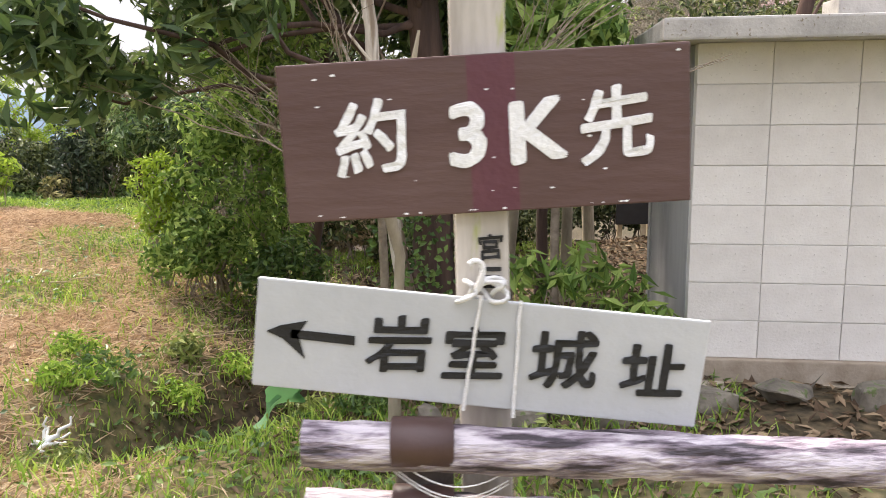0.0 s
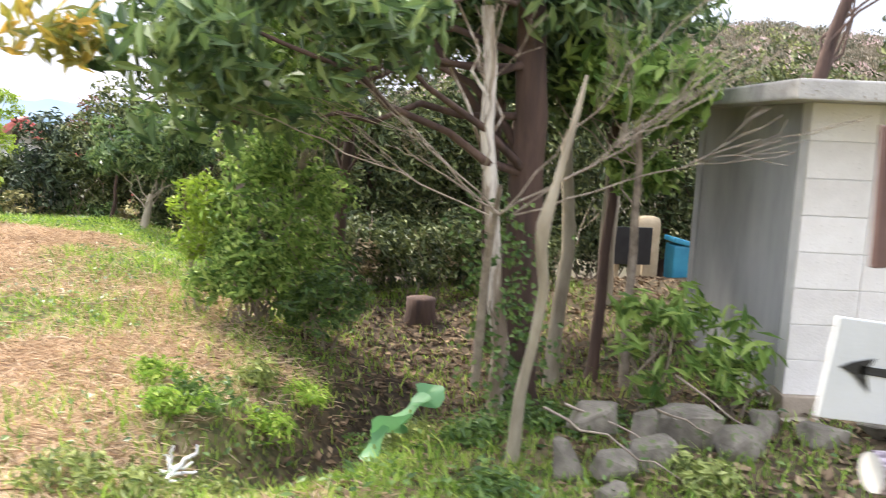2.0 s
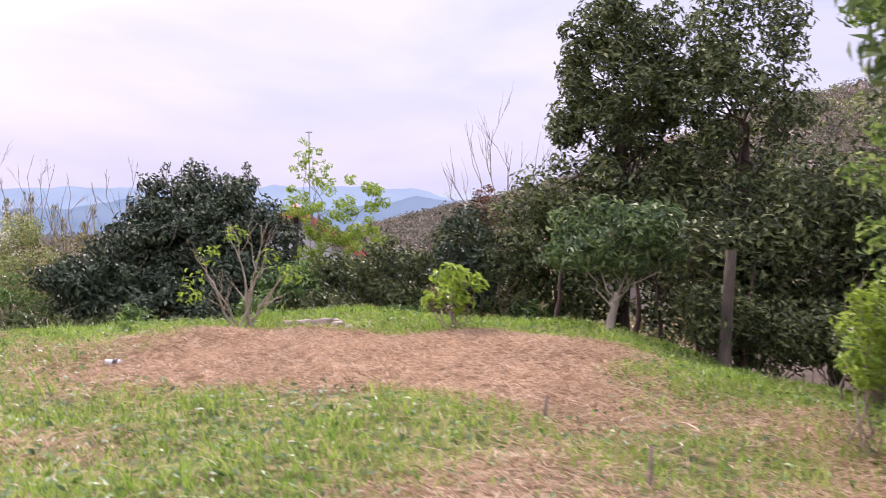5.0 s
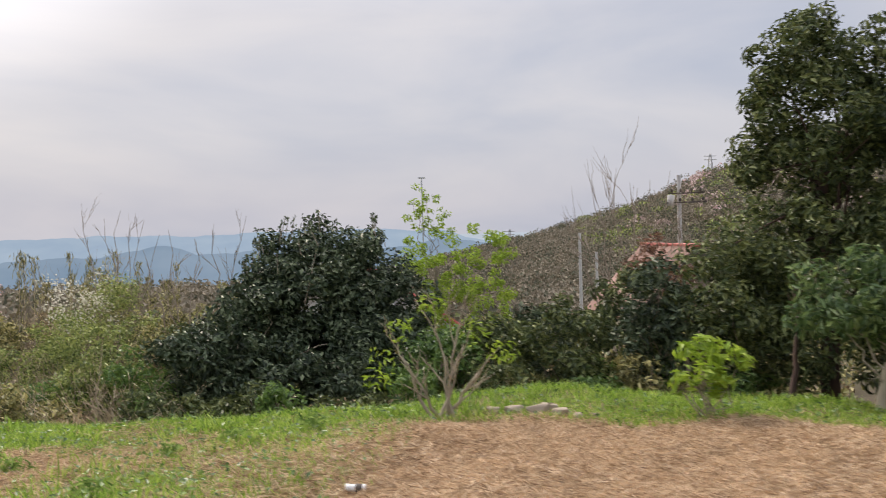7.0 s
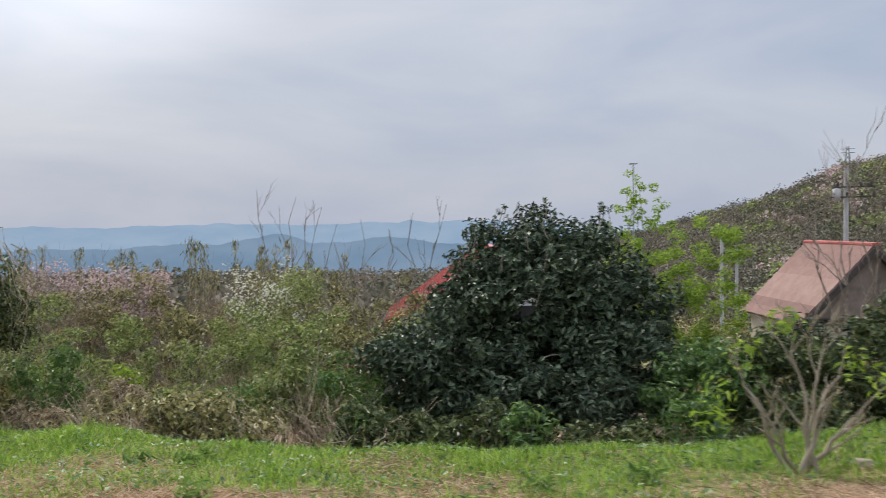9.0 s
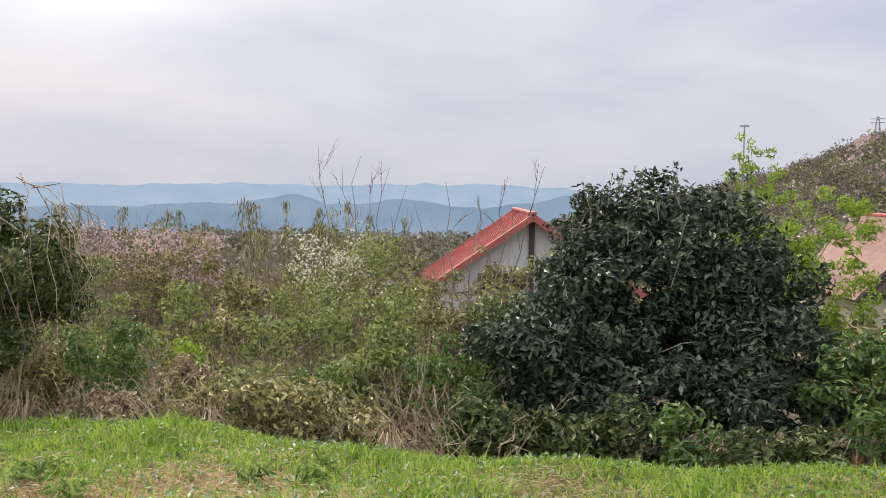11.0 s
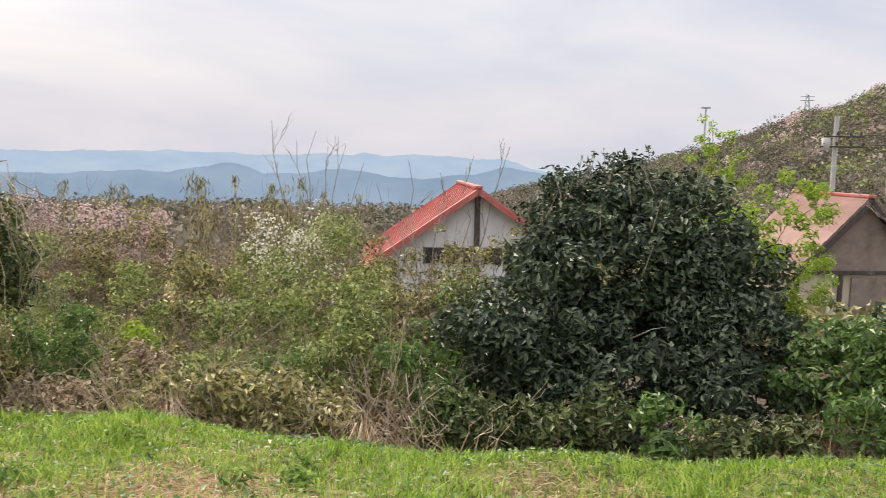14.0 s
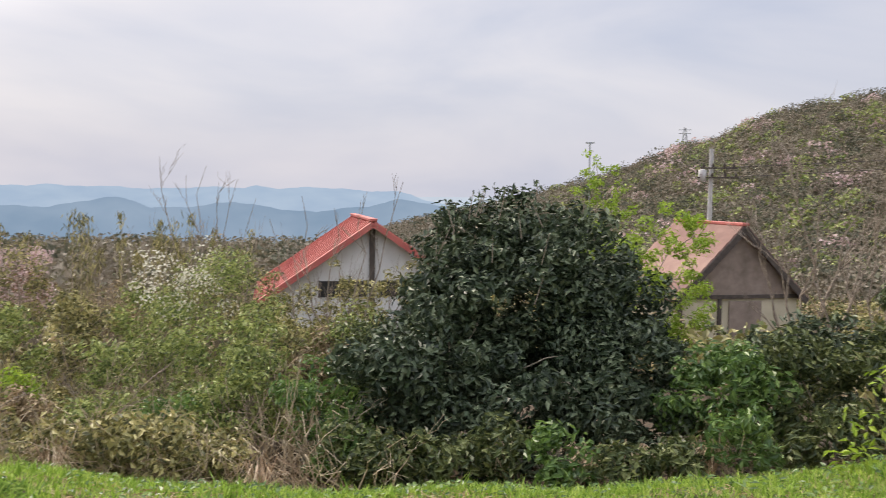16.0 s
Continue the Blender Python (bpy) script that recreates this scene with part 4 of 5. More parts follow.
log_rail(0.987, 0.845, 0.0375, 1)
log_rail(0.868, 0.70, 0.0375, 2)
log_rail(0.55, 0.38, 0.0375, 3)
for x0 in (0.0, 2.0):
    V, F = tube_arrays([(x0, 0.06, -0.2), (x0, 0.06, 0.93 - fz - x0 * 0.06)], [0.05, 0.05], 16)
    put("fence_post", mesh_np("fence_post", V, F, M_DARKPOST, True), fence)
wire = thing("wire", "thin pale wire wound round fence post and signpost", "wire", (0, SIGN_Y, 0.9))
for k, dz in enumerate((0.018, 0.0, -0.006)):
    P = [(-0.10 + 0.2 * s, -0.02 - 0.08 * math.sin(s * 3.0), 0.035 + dz - 0.028 * math.sin(s * 1.6)) for s in np.linspace(0, 1, 12)]
    V, F = tube_arrays(P, [0.0014] * 12, 5)
    put("strand", mesh_np("strand", V, F, M_STRING, True), wire)


# ---- trees and shrubs by the hollow ----
def on(x, y, dz=0.0):
    return (x, y, gzf(x, y) + dz)


big = tree("evergreen_tree", "large evergreen tree with dark reddish trunk overhanging the hollow", "tree", 101, on(-0.02, 5.05), (-0.12, 4.85, 2.3), 0.15,
           [((-1.55, 3.95, 1.92), (1.05, 0.6, 0.55), 26, 0.2, 1150, 0.17, 0.05, M_BROAD),
            ((-1.75, 4.2, 1.62), (0.5, 0.4, 0.42), 13, 0.17, 240, 0.17, 0.05, M_BROAD),
            ((-0.2, 5.4, 2.75), (1.7, 1.4, 1.0), 52, 0.34, 6000, 0.16, 0.05, M_BROAD),
            ((-1.6, 5.6, 2.7), (1.3, 1.0, 1.0), 34, 0.3, 3400, 0.16, 0.05, M_BROAD)], M_REDBARK, limbs=12, droop=0.55)
rng = np.random.default_rng(7)
C, R = crown_clumps(rng, np.array((-2.35, 3.8, 1.9)) - np.array(big.location), (0.55, 0.3, 0.22), 9, 0.13)
put("yellowed_leaves", crown_mesh("yellowed_leaves", rng, C, R, 130, 0.14, 0.04, M_YELLOWED, 0.6), big, "yellow and orange ageing leaves at a branch tip")
tree("slender_tree", "slender tree with bright green leaves beside the shed", "tree", 118, on(0.72, 5.15), (0.6, 5.0, 1.9), 0.035,
     [((0.62, 4.85, 1.85), (0.6, 0.35, 0.36), 16, 0.2, 800, 0.15, 0.055, M_PRIVET), ((0.30, 5.4, 1.95), (0.9, 0.5, 0.5), 18, 0.28, 2200, 0.13, 0.045, M_BROAD), ((0.75, 5.3, 1.45), (0.3, 0.25, 0.35), 9, 0.16, 320, 0.15, 0.05, M_PRIVET)], M_TWIG, "trees of the grove", 12, 0.5)
tree("peeling_tree", "pale trunk with peeling bark and trailing ivy", "tree", 102, on(-0.18, 4.92), (-0.42, 4.6, 2.2), 0.06,
     [((-0.5, 4.7, 2.5), (0.7, 0.6, 0.4), 8, 0.3, 900, 0.12, 0.04, M_BROAD)], M_PEELBARK, limbs=5)
rng = np.random.default_rng(8)
ivy = thing("ivy", "green ivy climbing the tree trunks", "ivy", on(-0.2, 4.75))
p = np.stack([rng.normal(0.1, 0.13, 700), rng.normal(0, 0.1, 700), rng.uniform(0, 1.3, 700) ** 1.3], -1)
p[:, 0] -= 0.12 * p[:, 2]
V, F = leaf_arrays(rng, p, np.tile([0.0, -1.0, 0.3], (700, 1)), 0.045, 0.035, 0.3)
put("ivy_leaves", mesh_np("ivy_leaves", V, F, M_SHRUB), ivy)
P = wander(rng, (0, 0, -0.05), (-0.1, 0.05, 1.4), 10, 0.05)
put("vine", mesh_np("vine", *tube_arrays(P, np.linspace(0.012, 0.004, 10), 5), M_TWIG, True), ivy)
# pale sapling with a knot and bare branches
sap = thing("sapling", "slim pale bare sapling with a healed knot", "sapling", on(-0.27, 4.02))
s0 = np.array(sap.location)
stem = [np.array(q) - s0 for q in ((-0.27, 4.02, -0.2), (-0.26, 3.95, 0.25), (-0.23, 3.88, 0.5), (-0.21, 3.8, 0.8), (-0.25, 3.74, 1.0), (-0.25, 3.72, 1.12), (-0.21, 3.7, 1.3), (-0.13, 3.7, 1.65), (-0.1, 3.7, 1.8))]
put("trunk", mesh_np("trunk", *tube_arrays(stem, [0.038, 0.030, 0.026, 0.025, 0.029, 0.036, 0.021, 0.015, 0.006], 9), M_PALEBARK, True), sap)
rng = np.random.default_rng(21)
bare = twigs("bare_sapling", "tangle of thin bare grey branches before the trunks", 22, (-0.35, 4.3, 1.2),
             [(-1.5, 4.0, 1.55), (-1.2, 4.1, 1.85), (-0.9, 3.9, 1.45), (0.6, 3.9, 1.75), (0.9, 4.0, 1.55), (-0.5, 3.8, 2.1), (0.4, 4.0, 2.1), (-1.4, 4.2, 2.05), (0.8, 3.9, 1.95)], 0.0055, M_TWIG, 6, category="sapling", fork_len=0.45)
V, F = tube_arrays([(0.0, 0.5, -1.2), (0.0, 0.3, -0.4), (0.0, 0.02, 0.05)], [0.03, 0.025, 0.014], 7)
put("stem", mesh_np("stem", V, F, M_TWIG, True), bare)
for k, (x0, y0, r0, lean) in enumerate(((0.42, 5.9, 0.06, 0.05), (0.62, 5.6, 0.045, 0.12), (0.95, 6.6, 0.05, 0.06), (0.22, 6.4, 0.09, -0.05), (1.25, 7.4, 0.06, 0.1), (0.1, 7.3, 0.08, 0.1))):
    tree("slender_tree", "slender brown evergreen trunk in the grove", "tree", 110 + k, on(x0, y0), (x0 + lean, y0, 2.6), r0,
         [((x0 + 0.1, y0 + 0.2, 2.7), (1.0, 0.9, 0.75), 12, 0.36, 2200, 0.12, 0.04, M_BROAD)], M_PALEBARK if k % 2 == 0 else M_REDBARK, "trees of the grove", 6, 0.5)
tree("leaning_tree", "dark slim leaning evergreen tree beside the hollow", "tree", 120, on(-1.27, 7.9), (-1.1, 8.0, 1.9), 0.075,
     [((-1.0, 8.0, 2.4), (1.1, 0.9, 0.8), 16, 0.4, 4500, 0.09, 0.035, M_EVERGREEN)], M_REDBARK)
shrub("privet_shrub", "upright leafy green shrub with fresh yellow-green shoots", 121, on(-1.85, 6.75), (0.62, 0.55, 0.85), 1900, 0.085, 0.036, M_PRIVET, stems=18, clumps=34, rc=0.17, lift=-0.15)
tree("privet_tree", "tall leafy green privet beside the hollow", "tree", 119, on(-1.6, 7.05), (-1.5, 7.0, 1.3), 0.04,
     [((-1.55, 6.95, 1.75), (0.85, 0.6, 1.1), 46, 0.19, 3600, 0.09, 0.037, M_PRIVET), ((-1.75, 7.2, 3.0), (0.75, 0.6, 1.1), 40, 0.2, 4000, 0.09, 0.037, M_PRIVET), ((-1.3, 6.3, 2.6), (1.1, 0.8, 0.6), 26, 0.26, 2600, 0.15, 0.05, M_BROAD)], M_TWIG, limbs=10)
shrub("privet_shrub", "bright yellow-green young shoots of a shrub", 122, on(-2.3, 6.6), (0.26, 0.28, 0.5), 900, 0.07, 0.026, M_LIME, stems=6, clumps=9, rc=0.14, lift=0.35)
shrub("privet_shrub", "leafy green shrub at the hollow's edge", 123, on(-1.45, 7.0), (0.5, 0.5, 0.8), 1100, 0.085, 0.035, M_PRIVET, stems=16, clumps=28, rc=0.17, lift=-0.1)
shrub("privet_shrub", "leafy green skirt of shrubs on the bank", 126, on(-1.95, 6.35), (0.5, 0.4, 0.42), 1500, 0.08, 0.034, M_PRIVET, stems=9, clumps=22, rc=0.15)
shrub("privet_shrub", "leafy green skirt of shrubs on the bank", 127, on(-1.3, 6.5), (0.45, 0.4, 0.4), 1200, 0.08, 0.034, M_SHRUB, stems=9, clumps=20, rc=0.14)
shrub("young_shrub", "yellow-green young shrub with long leaves by the shed", 124, on(0.62, 4.35), (0.34, 0.28, 0.48), 260, 0.15, 0.04, M_PRIVET, stems=10, clumps=16, rc=0.1)
shrub("young_shrub", "green shrub with long leaves among the rocks", 125, on(0.95, 4.15), (0.28, 0.22, 0.34), 200, 0.14, 0.036, M_PRIVET, stems=9, clumps=13, rc=0.1)
tree("leaning_tree", "dark bare trunk leaning behind the shed", "tree", 128, on(2.3, 7.0), (3.15, 7.0, 2.9), 0.09,
     [((3.6, 7.2, 3.6), (1.1, 0.9, 0.6), 20, 0.28, 1500, 0.13, 0.045, M_BROAD)], M_REDBARK, limbs=5)
# dark evergreen wall behind the hollow
for k, (x0, y0, s, h) in enumerate(((-2.1, 11.6, 1.1, 2.4), (-0.9, 11.3, 1.2, 2.8), (0.4, 11.2, 1.2, 3.0), (1.6, 10.8, 1.2, 3.0), (2.9, 10.2, 1.2, 3.0), (4.2, 9.6, 1.3, 3.0), (-0.4, 13.0, 1.5, 3.4), (1.7, 12.8, 1.5, 3.4), (5.4, 8.2, 1.4, 3.2))):
    tree("evergreen_tree", "dense dark evergreen tree at the back of the grove", "tree", 130 + k, on(x0, y0), (x0 + 0.1, y0 + 0.1, h * 0.5), 0.07,
         [((x0, y0, gzf(x0, y0) + h * 0.58), (s, s * 0.8, h * 0.55), 34, 0.5, 6000, 0.12, 0.045, M_EVERGREEN)], M_REDBARK, "dark trees behind the hollow", 6)
for k in range(12):
    x0, y0 = rng.uniform(-1.6, 1.2), rng.uniform(8.6, 10.2)
    twigs("understorey_sapling", "thin bare understorey stem", 150 + k, on(x0, y0), [(x0 + rng.normal(0, 0.25), y0, gzf(x0, y0) + rng.uniform(0.6, 1.2))], 0.016, M_TWIG, 2, "understorey stems")
for k, x0 in enumerate(np.arange(-2.4, 2.6, 0.55)):
    shrub("dark_shrub", "dense dark evergreen undergrowth", 1165 + k, on(x0, 10.6 + 0.2 * math.sin(k * 2.2)), (0.6, 0.5, 0.55), 2000, 0.09, 0.036, M_EVERGREEN, stems=8, clumps=14, rc=0.26, group="undergrowth")
for k in range(7):
    x0, y0 = rng.uniform(-1.2, 1.3), rng.uniform(8.8, 10.0)
    shrub("dead_shrub", "low brown withered shrub under the trees", 165 + k, on(x0, y0), (0.5, 0.4, 0.35), 500, 0.08, 0.03, M_DRYLEAF if k % 2 else M_EVERGREEN, stems=9, clumps=8, rc=0.2, group="withered shrubs")

for k, (x0, y0) in enumerate(((-1.3, 9.0), (-0.7, 9.2), (-0.1, 8.9), (0.5, 9.1), (-0.9, 9.8))):
    shrub("dark_shrub", "dense dark evergreen undergrowth beneath the trees", 1190 + k, on(x0, y0), (0.48, 0.4, 0.5), 1100, 0.10, 0.04, M_EVERGREEN, stems=10, clumps=20, rc=0.18, group="undergrowth")
for k, (x0, y0) in enumerate(((-1.95, 3.15), (-2.25, 3.3), (-1.7, 3.35), (-2.0, 4.2), (-1.55, 4.6), (-2.2, 4.7), (-1.35, 5.2))):
    shrub("pale_weed", "pale green weeds growing on the bank", 1200 + k, on(x0, y0), (0.24, 0.2, 0.09), 300, 0.06, 0.018, M_PALEGREEN if k < 3 else M_GRASS, stems=9, clumps=12, rc=0.08, droop=-0.3, group="weeds on the bank", category="weeds")

# tree with forked trunk, broad grey-green crown
yt = tree("forked_tree", "small tree with forked pale trunk and grey-green leaves", "tree", 180, on(-3.62, 10.5), (-3.5, 10.55, 0.55), 0.06,
          [((-3.55, 10.75, 1.12), (0.95, 0.7, 0.55), 34, 0.2, 3300, 0.125, 0.042, M_BROAD)], M_PALEBARK, limbs=8)
tree("tall_evergreen", "tall dense evergreen tree rising above the terrace edge", "tree", 181, on(-3.2, 13.3), (-3.2, 13.4, 2.6), 0.13,
     [((-3.4, 13.1, 1.0), (1.9, 1.4, 1.5), 95, 0.32, 15000, 0.115, 0.046, M_EVERGREEN),
      ((-3.2, 13.5, 3.2), (1.25, 1.1, 1.6), 80, 0.28, 12000, 0.115, 0.046, M_EVERGREEN)], M_REDBARK, limbs=14)
tree("tall_evergreen", "tall dense evergreen tree rising above the terrace edge", "tree", 182, on(-1.6, 13.0), (-1.6, 13.2, 2.6), 0.13,
     [((-1.8, 13.0, 2.4), (1.4, 1.2, 2.5), 90, 0.32, 11000, 0.12, 0.048, M_EVERGREEN)], M_REDBARK, limbs=12)
for k, (x0, y0) in enumerate(((-2.5, 10.9), (-2.9, 11.3), (-2.1, 10.6), (-4.2, 11.2), (-3.2, 11.0))):
    twigs("understorey_sapling", "dark bare trunk under the evergreens", 190 + k, on(x0, y0), [(x0 + rng.normal(0, 0.2), y0 + 0.2, gzf(x0, y0) + 1.3)], 0.04, M_REDBARK, 2, "understorey stems")
V, F = tube_arrays([(0, 0, -0.1), (0.02, 0, 0.6), (0.05, 0, 1.25)], [0.07, 0.06, 0.055], 9)
tp = thing("tree_post", "short dead brown tree stump standing upright", "stump", on(-2.42, 10.18))
put("trunk", mesh_np("trunk", V, F, M_BARK, True), tp)

# ---- along the terrace edge ----
for k, (x0, y0, sx, sz, mat, n, ln, label) in enumerate((
        (-6.3, 12.6, 0.75, 0.78, M_EVERGREEN, 3600, 0.075, "round dark green shrub on the terrace edge"),
        (-5.4, 12.4, 0.6, 0.95, M_CAMELLIA, 3200, 0.085, "narrow dark glossy shrub on the terrace edge"),
        (-4.7, 12.4, 0.7, 1.0, M_EVERGREEN, 4000, 0.075, "leafy green shrub below the tall tree"),
        (-7.2, 13.0, 0.75, 0.7, M_EVERGREEN, 3000, 0.075, "low dark green shrub on the slope"),
        (-8.0, 12.9, 0.75, 0.62, M_SHRUB, 3000, 0.08, "leafy shrub below the terrace"),
        (-6.8, 14.2, 0.95, 0.85, M_CAMELLIA, 3400, 0.085, "dark shrub on the slope"),
        (-5.6, 14.0, 0.9, 1.0, M_EVERGREEN, 3600, 0.085, "dark shrub on the slope"))):
    shrub("edge_shrub", label, 200 + k, on(x0, y0), (sx, sx * 0.85, sz), int(n * 0.8), ln * 1.3, ln * 0.55, mat, stems=10, clumps=34, rc=0.19, lift=0.05, group="shrubs on the terrace edge")
shrub("reddish_shrub", "shrub with rusty brown young leaves", 210, on(-5.0, 14.2), (0.75, 0.5, 0.95), 1700, 0.09, 0.03, M_REDDISH, stems=14, clumps=22, rc=0.2, lift=0.75)
shrub("lime_shrub", "small shrub with bright lime-green new leaves", 211, on(-5.2, 9.6), (0.46, 0.34, 0.34), 270, 0.13, 0.045, M_LIME, stems=12, clumps=14, rc=0.12, lift=0.12)
fs = twigs("forked_sapling", "pale bare forked sapling with a few lime leaves", 212, on(-7.48, 9.62), [(-7.9, 9.6, 1.0), (-7.55, 9.7, 1.25), (-7.2, 9.65, 1.1), (-6.95, 9.6, 0.85), (-7.75, 9.5, 0.75), (-7.3, 9.8, 1.2)], 0.022, M_PALEBARK, 4, fork_len=0.4)
rng = np.random.default_rng(213)
C = np.array([(-0.5, 0, 0.55), (-0.35, 0.05, 0.8), (-0.1, 0.1, 1.0), (0.35, 0, 0.75), (0.55, 0, 0.6), (-0.55, 0, 0.35)])
put("new_leaves", crown_mesh("new_leaves", rng, C, np.array([0.14] * 6), 190, 0.08, 0.028, M_LIME, 0.1), fs)
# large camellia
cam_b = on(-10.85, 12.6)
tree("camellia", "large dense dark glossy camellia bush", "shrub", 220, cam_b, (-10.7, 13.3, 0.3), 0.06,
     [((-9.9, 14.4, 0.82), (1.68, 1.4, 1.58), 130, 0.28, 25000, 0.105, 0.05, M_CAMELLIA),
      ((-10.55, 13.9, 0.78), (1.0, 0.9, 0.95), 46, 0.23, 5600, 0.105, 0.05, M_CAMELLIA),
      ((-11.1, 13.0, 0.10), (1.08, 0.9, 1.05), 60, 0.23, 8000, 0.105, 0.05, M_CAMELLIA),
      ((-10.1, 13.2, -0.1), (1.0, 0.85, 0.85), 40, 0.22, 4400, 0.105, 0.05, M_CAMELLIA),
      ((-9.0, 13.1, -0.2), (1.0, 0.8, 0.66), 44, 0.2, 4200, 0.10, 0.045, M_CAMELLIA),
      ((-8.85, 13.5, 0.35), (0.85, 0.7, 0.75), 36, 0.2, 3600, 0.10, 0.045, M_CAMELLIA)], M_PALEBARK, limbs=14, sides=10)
rng = np.random.default_rng(221)
for k in range(26):
    u = rng.normal(0, 1, 3)
    u[2] = abs(u[2]) + 0.6
    u /= np.linalg.norm(u)
    b = np.array((-9.75, 14.3, 0.75)) + u * np.array((1.5, 1.25, 1.45))
    tip = b + np.array((rng.normal(0, 0.07), 0, rng.uniform(0.06, 0.16)))
    sh = thing("camellia_shoot", "upright shoot at the top of the camellia", "shoot", tuple(b), "camellia shoots")
    put("stem", mesh_np("stem", *tube_arrays([(0, 0, -0.2), tuple(tip - b)], [0.006, 0.003], 5), M_TWIG, True), sh)
    q = np.linspace(0.0, 1, 8)[:, None] * (tip - b) + rng.normal(0, 0.02, (8, 3))
    put("leaves", mesh_np("leaves", *leaf_arrays(rng, q, rng.normal(0, 1, (8, 3)), 0.075, 0.032, -0.4), M_CAMELLIA), sh)
# lime-leaved tree and aerial behind the camellia
tree("lime_tree", "slender tree with bright lime-green spring leaves", "tree", 230, on(-8.5, 17.0), (-8.7, 17.2, 1.2), 0.06,
     [((-8.2, 16.8, 1.25), (1.35, 0.8, 0.95), 70, 0.13, 3600, 0.095, 0.032, M_LIME), ((-8.9, 17.2, 2.2), (0.6, 0.35, 0.6), 26, 0.08, 480, 0.085, 0.03, M_LIME), ((-8.1, 16.4, 0.45), (1.1, 0.6, 0.55), 40, 0.13, 1900, 0.09, 0.03, M_LIME)], M_TWIG, limbs=16)
ant = thing("aerial", "thin grey aerial pole with a small cross-piece", "antenna", on(-8.98, 17.55))
az0 = ant.location.z
put("pole", mesh_np("pole", *tube_arrays([(0, 0, -0.1), (0, 0, 2.86 - az0)], [0.013, 0.011], 6), M_GREYMETAL), ant)
part("cross_piece", box(0.13, 0.02, 0.025, Matrix.Translation((0, 0, 2.85 - az0)), 0.003), M_GREYMETAL, ant)

# bare saplings that stand above the thicket
twigs("bare_sapling", "bare grey sapling of several upright stems", 240, on(-15.1, 17.6), [(-15.75, 17.6, 2.6), (-15.4, 17.8, 2.3), (-15.1, 17.9, 2.45), (-14.85, 17.8, 2.2), (-14.5, 17.7, 2.25), (-14.2, 17.7, 1.95)], 0.02, M_TWIG, 4, "bare saplings", fork_len=0.14)
twigs("bare_sapling", "bare grey sapling of several spreading stems", 241, on(-12.35, 15.2), [(-13.2, 15.2, 1.7), (-12.8, 15.3, 2.0), (-12.4, 15.4, 1.85), (-12.05, 15.4, 1.95), (-11.5, 15.4, 2.2), (-12.9, 15.2, 1.3)], 0.02, M_TWIG, 4, "bare saplings", fork_len=0.16)
twigs("bare_sapling", "bare leafless sapling beyond the shrubs", 242, on(-5.2, 19.0), [(-5.9, 19, 2.7), (-5.4, 19.1, 3.0), (-5.0, 19.2, 2.6), (-4.4, 19, 2.9), (-4.0, 19, 2.4), (-6.4, 19, 2.3)], 0.03, M_TWIG, 5, "bare saplings", fork_len=0.35)
twigs("bare_sapling", "bare leafless sapling beside the barn", 243, on(-3.2, 21.5), [(-3.8, 21.5, 1.6), (-3.2, 21.6, 1.9), (-2.6, 21.6, 1.5), (-2.0, 21.5, 1.2)], 0.03, M_TWIG, 6, "bare saplings", fork_len=0.4)

# ---- the thicket ----
rng = np.random.default_rng(300)
KINDS = (("olive_shrub", "olive-green tangled shrub in the thicket", M_OLIVE, 0.065), ("bramble", "tangled dark green bramble", M_EVERGREEN, 0.06), ("pale_shrub", "pale green twiggy shrub in the thicket", M_PALEGREEN, 0.055),
         ("withered_shrub", "withered brown shrub in the thicket", M_DRYLEAF, 0.06), ("green_shrub", "mid-green leafy shrub in the thicket", M_SHRUB, 0.06))
k = 0
for row, (y0, h) in enumerate(((11.6, 0.38), (12.6, 0.58), (13.7, 0.80), (15.1, 1.05))):
    for x0 in np.arange(-20.5 - row * 1.2, -11.3, 0.82):
        kind = KINDS[rng.choice(5, p=((0.36, 0.14, 0.20, 0.22, 0.08), (0.36, 0.14, 0.24, 0.18, 0.08), (0.38, 0.14, 0.28, 0.14, 0.06), (0.40, 0.08, 0.32, 0.16, 0.04))[row])]
        xx, yy = x0 + rng.normal(0, 0.2), y0 + rng.normal(0, 0.25)
        hh = h * rng.uniform(0.75, 1.3)
        shrub(kind[0], kind[1], 301 + k, on(xx, yy), (0.62 * rng.uniform(0.8, 1.2), 0.5, hh), int(800 + 1050 * hh), kind[3] * 1.4, kind[3] * 0.56, kind[2], M_TWIG if k % 3 else M_DRYSTEM, stems=20, clumps=int(14 + 20 * hh), rc=0.16, group="thicket shrubs")
        k += 1
for x0 in np.arange(-28.0, -11.8, 0.95):
    yy = 17.2 + rng.normal(0, 0.5)
    kind = KINDS[rng.choice((0, 2, 3, 0))]
    shrub("tall_" + kind[0], "tall " + kind[1], 420 + k, on(x0, yy), (0.85, 0.6, 1.42 * rng.uniform(0.8, 1.12)), 1900, 0.095, 0.034, kind[2], M_TWIG, stems=34, clumps=34, rc=0.18, group="tall thicket")
    k += 1
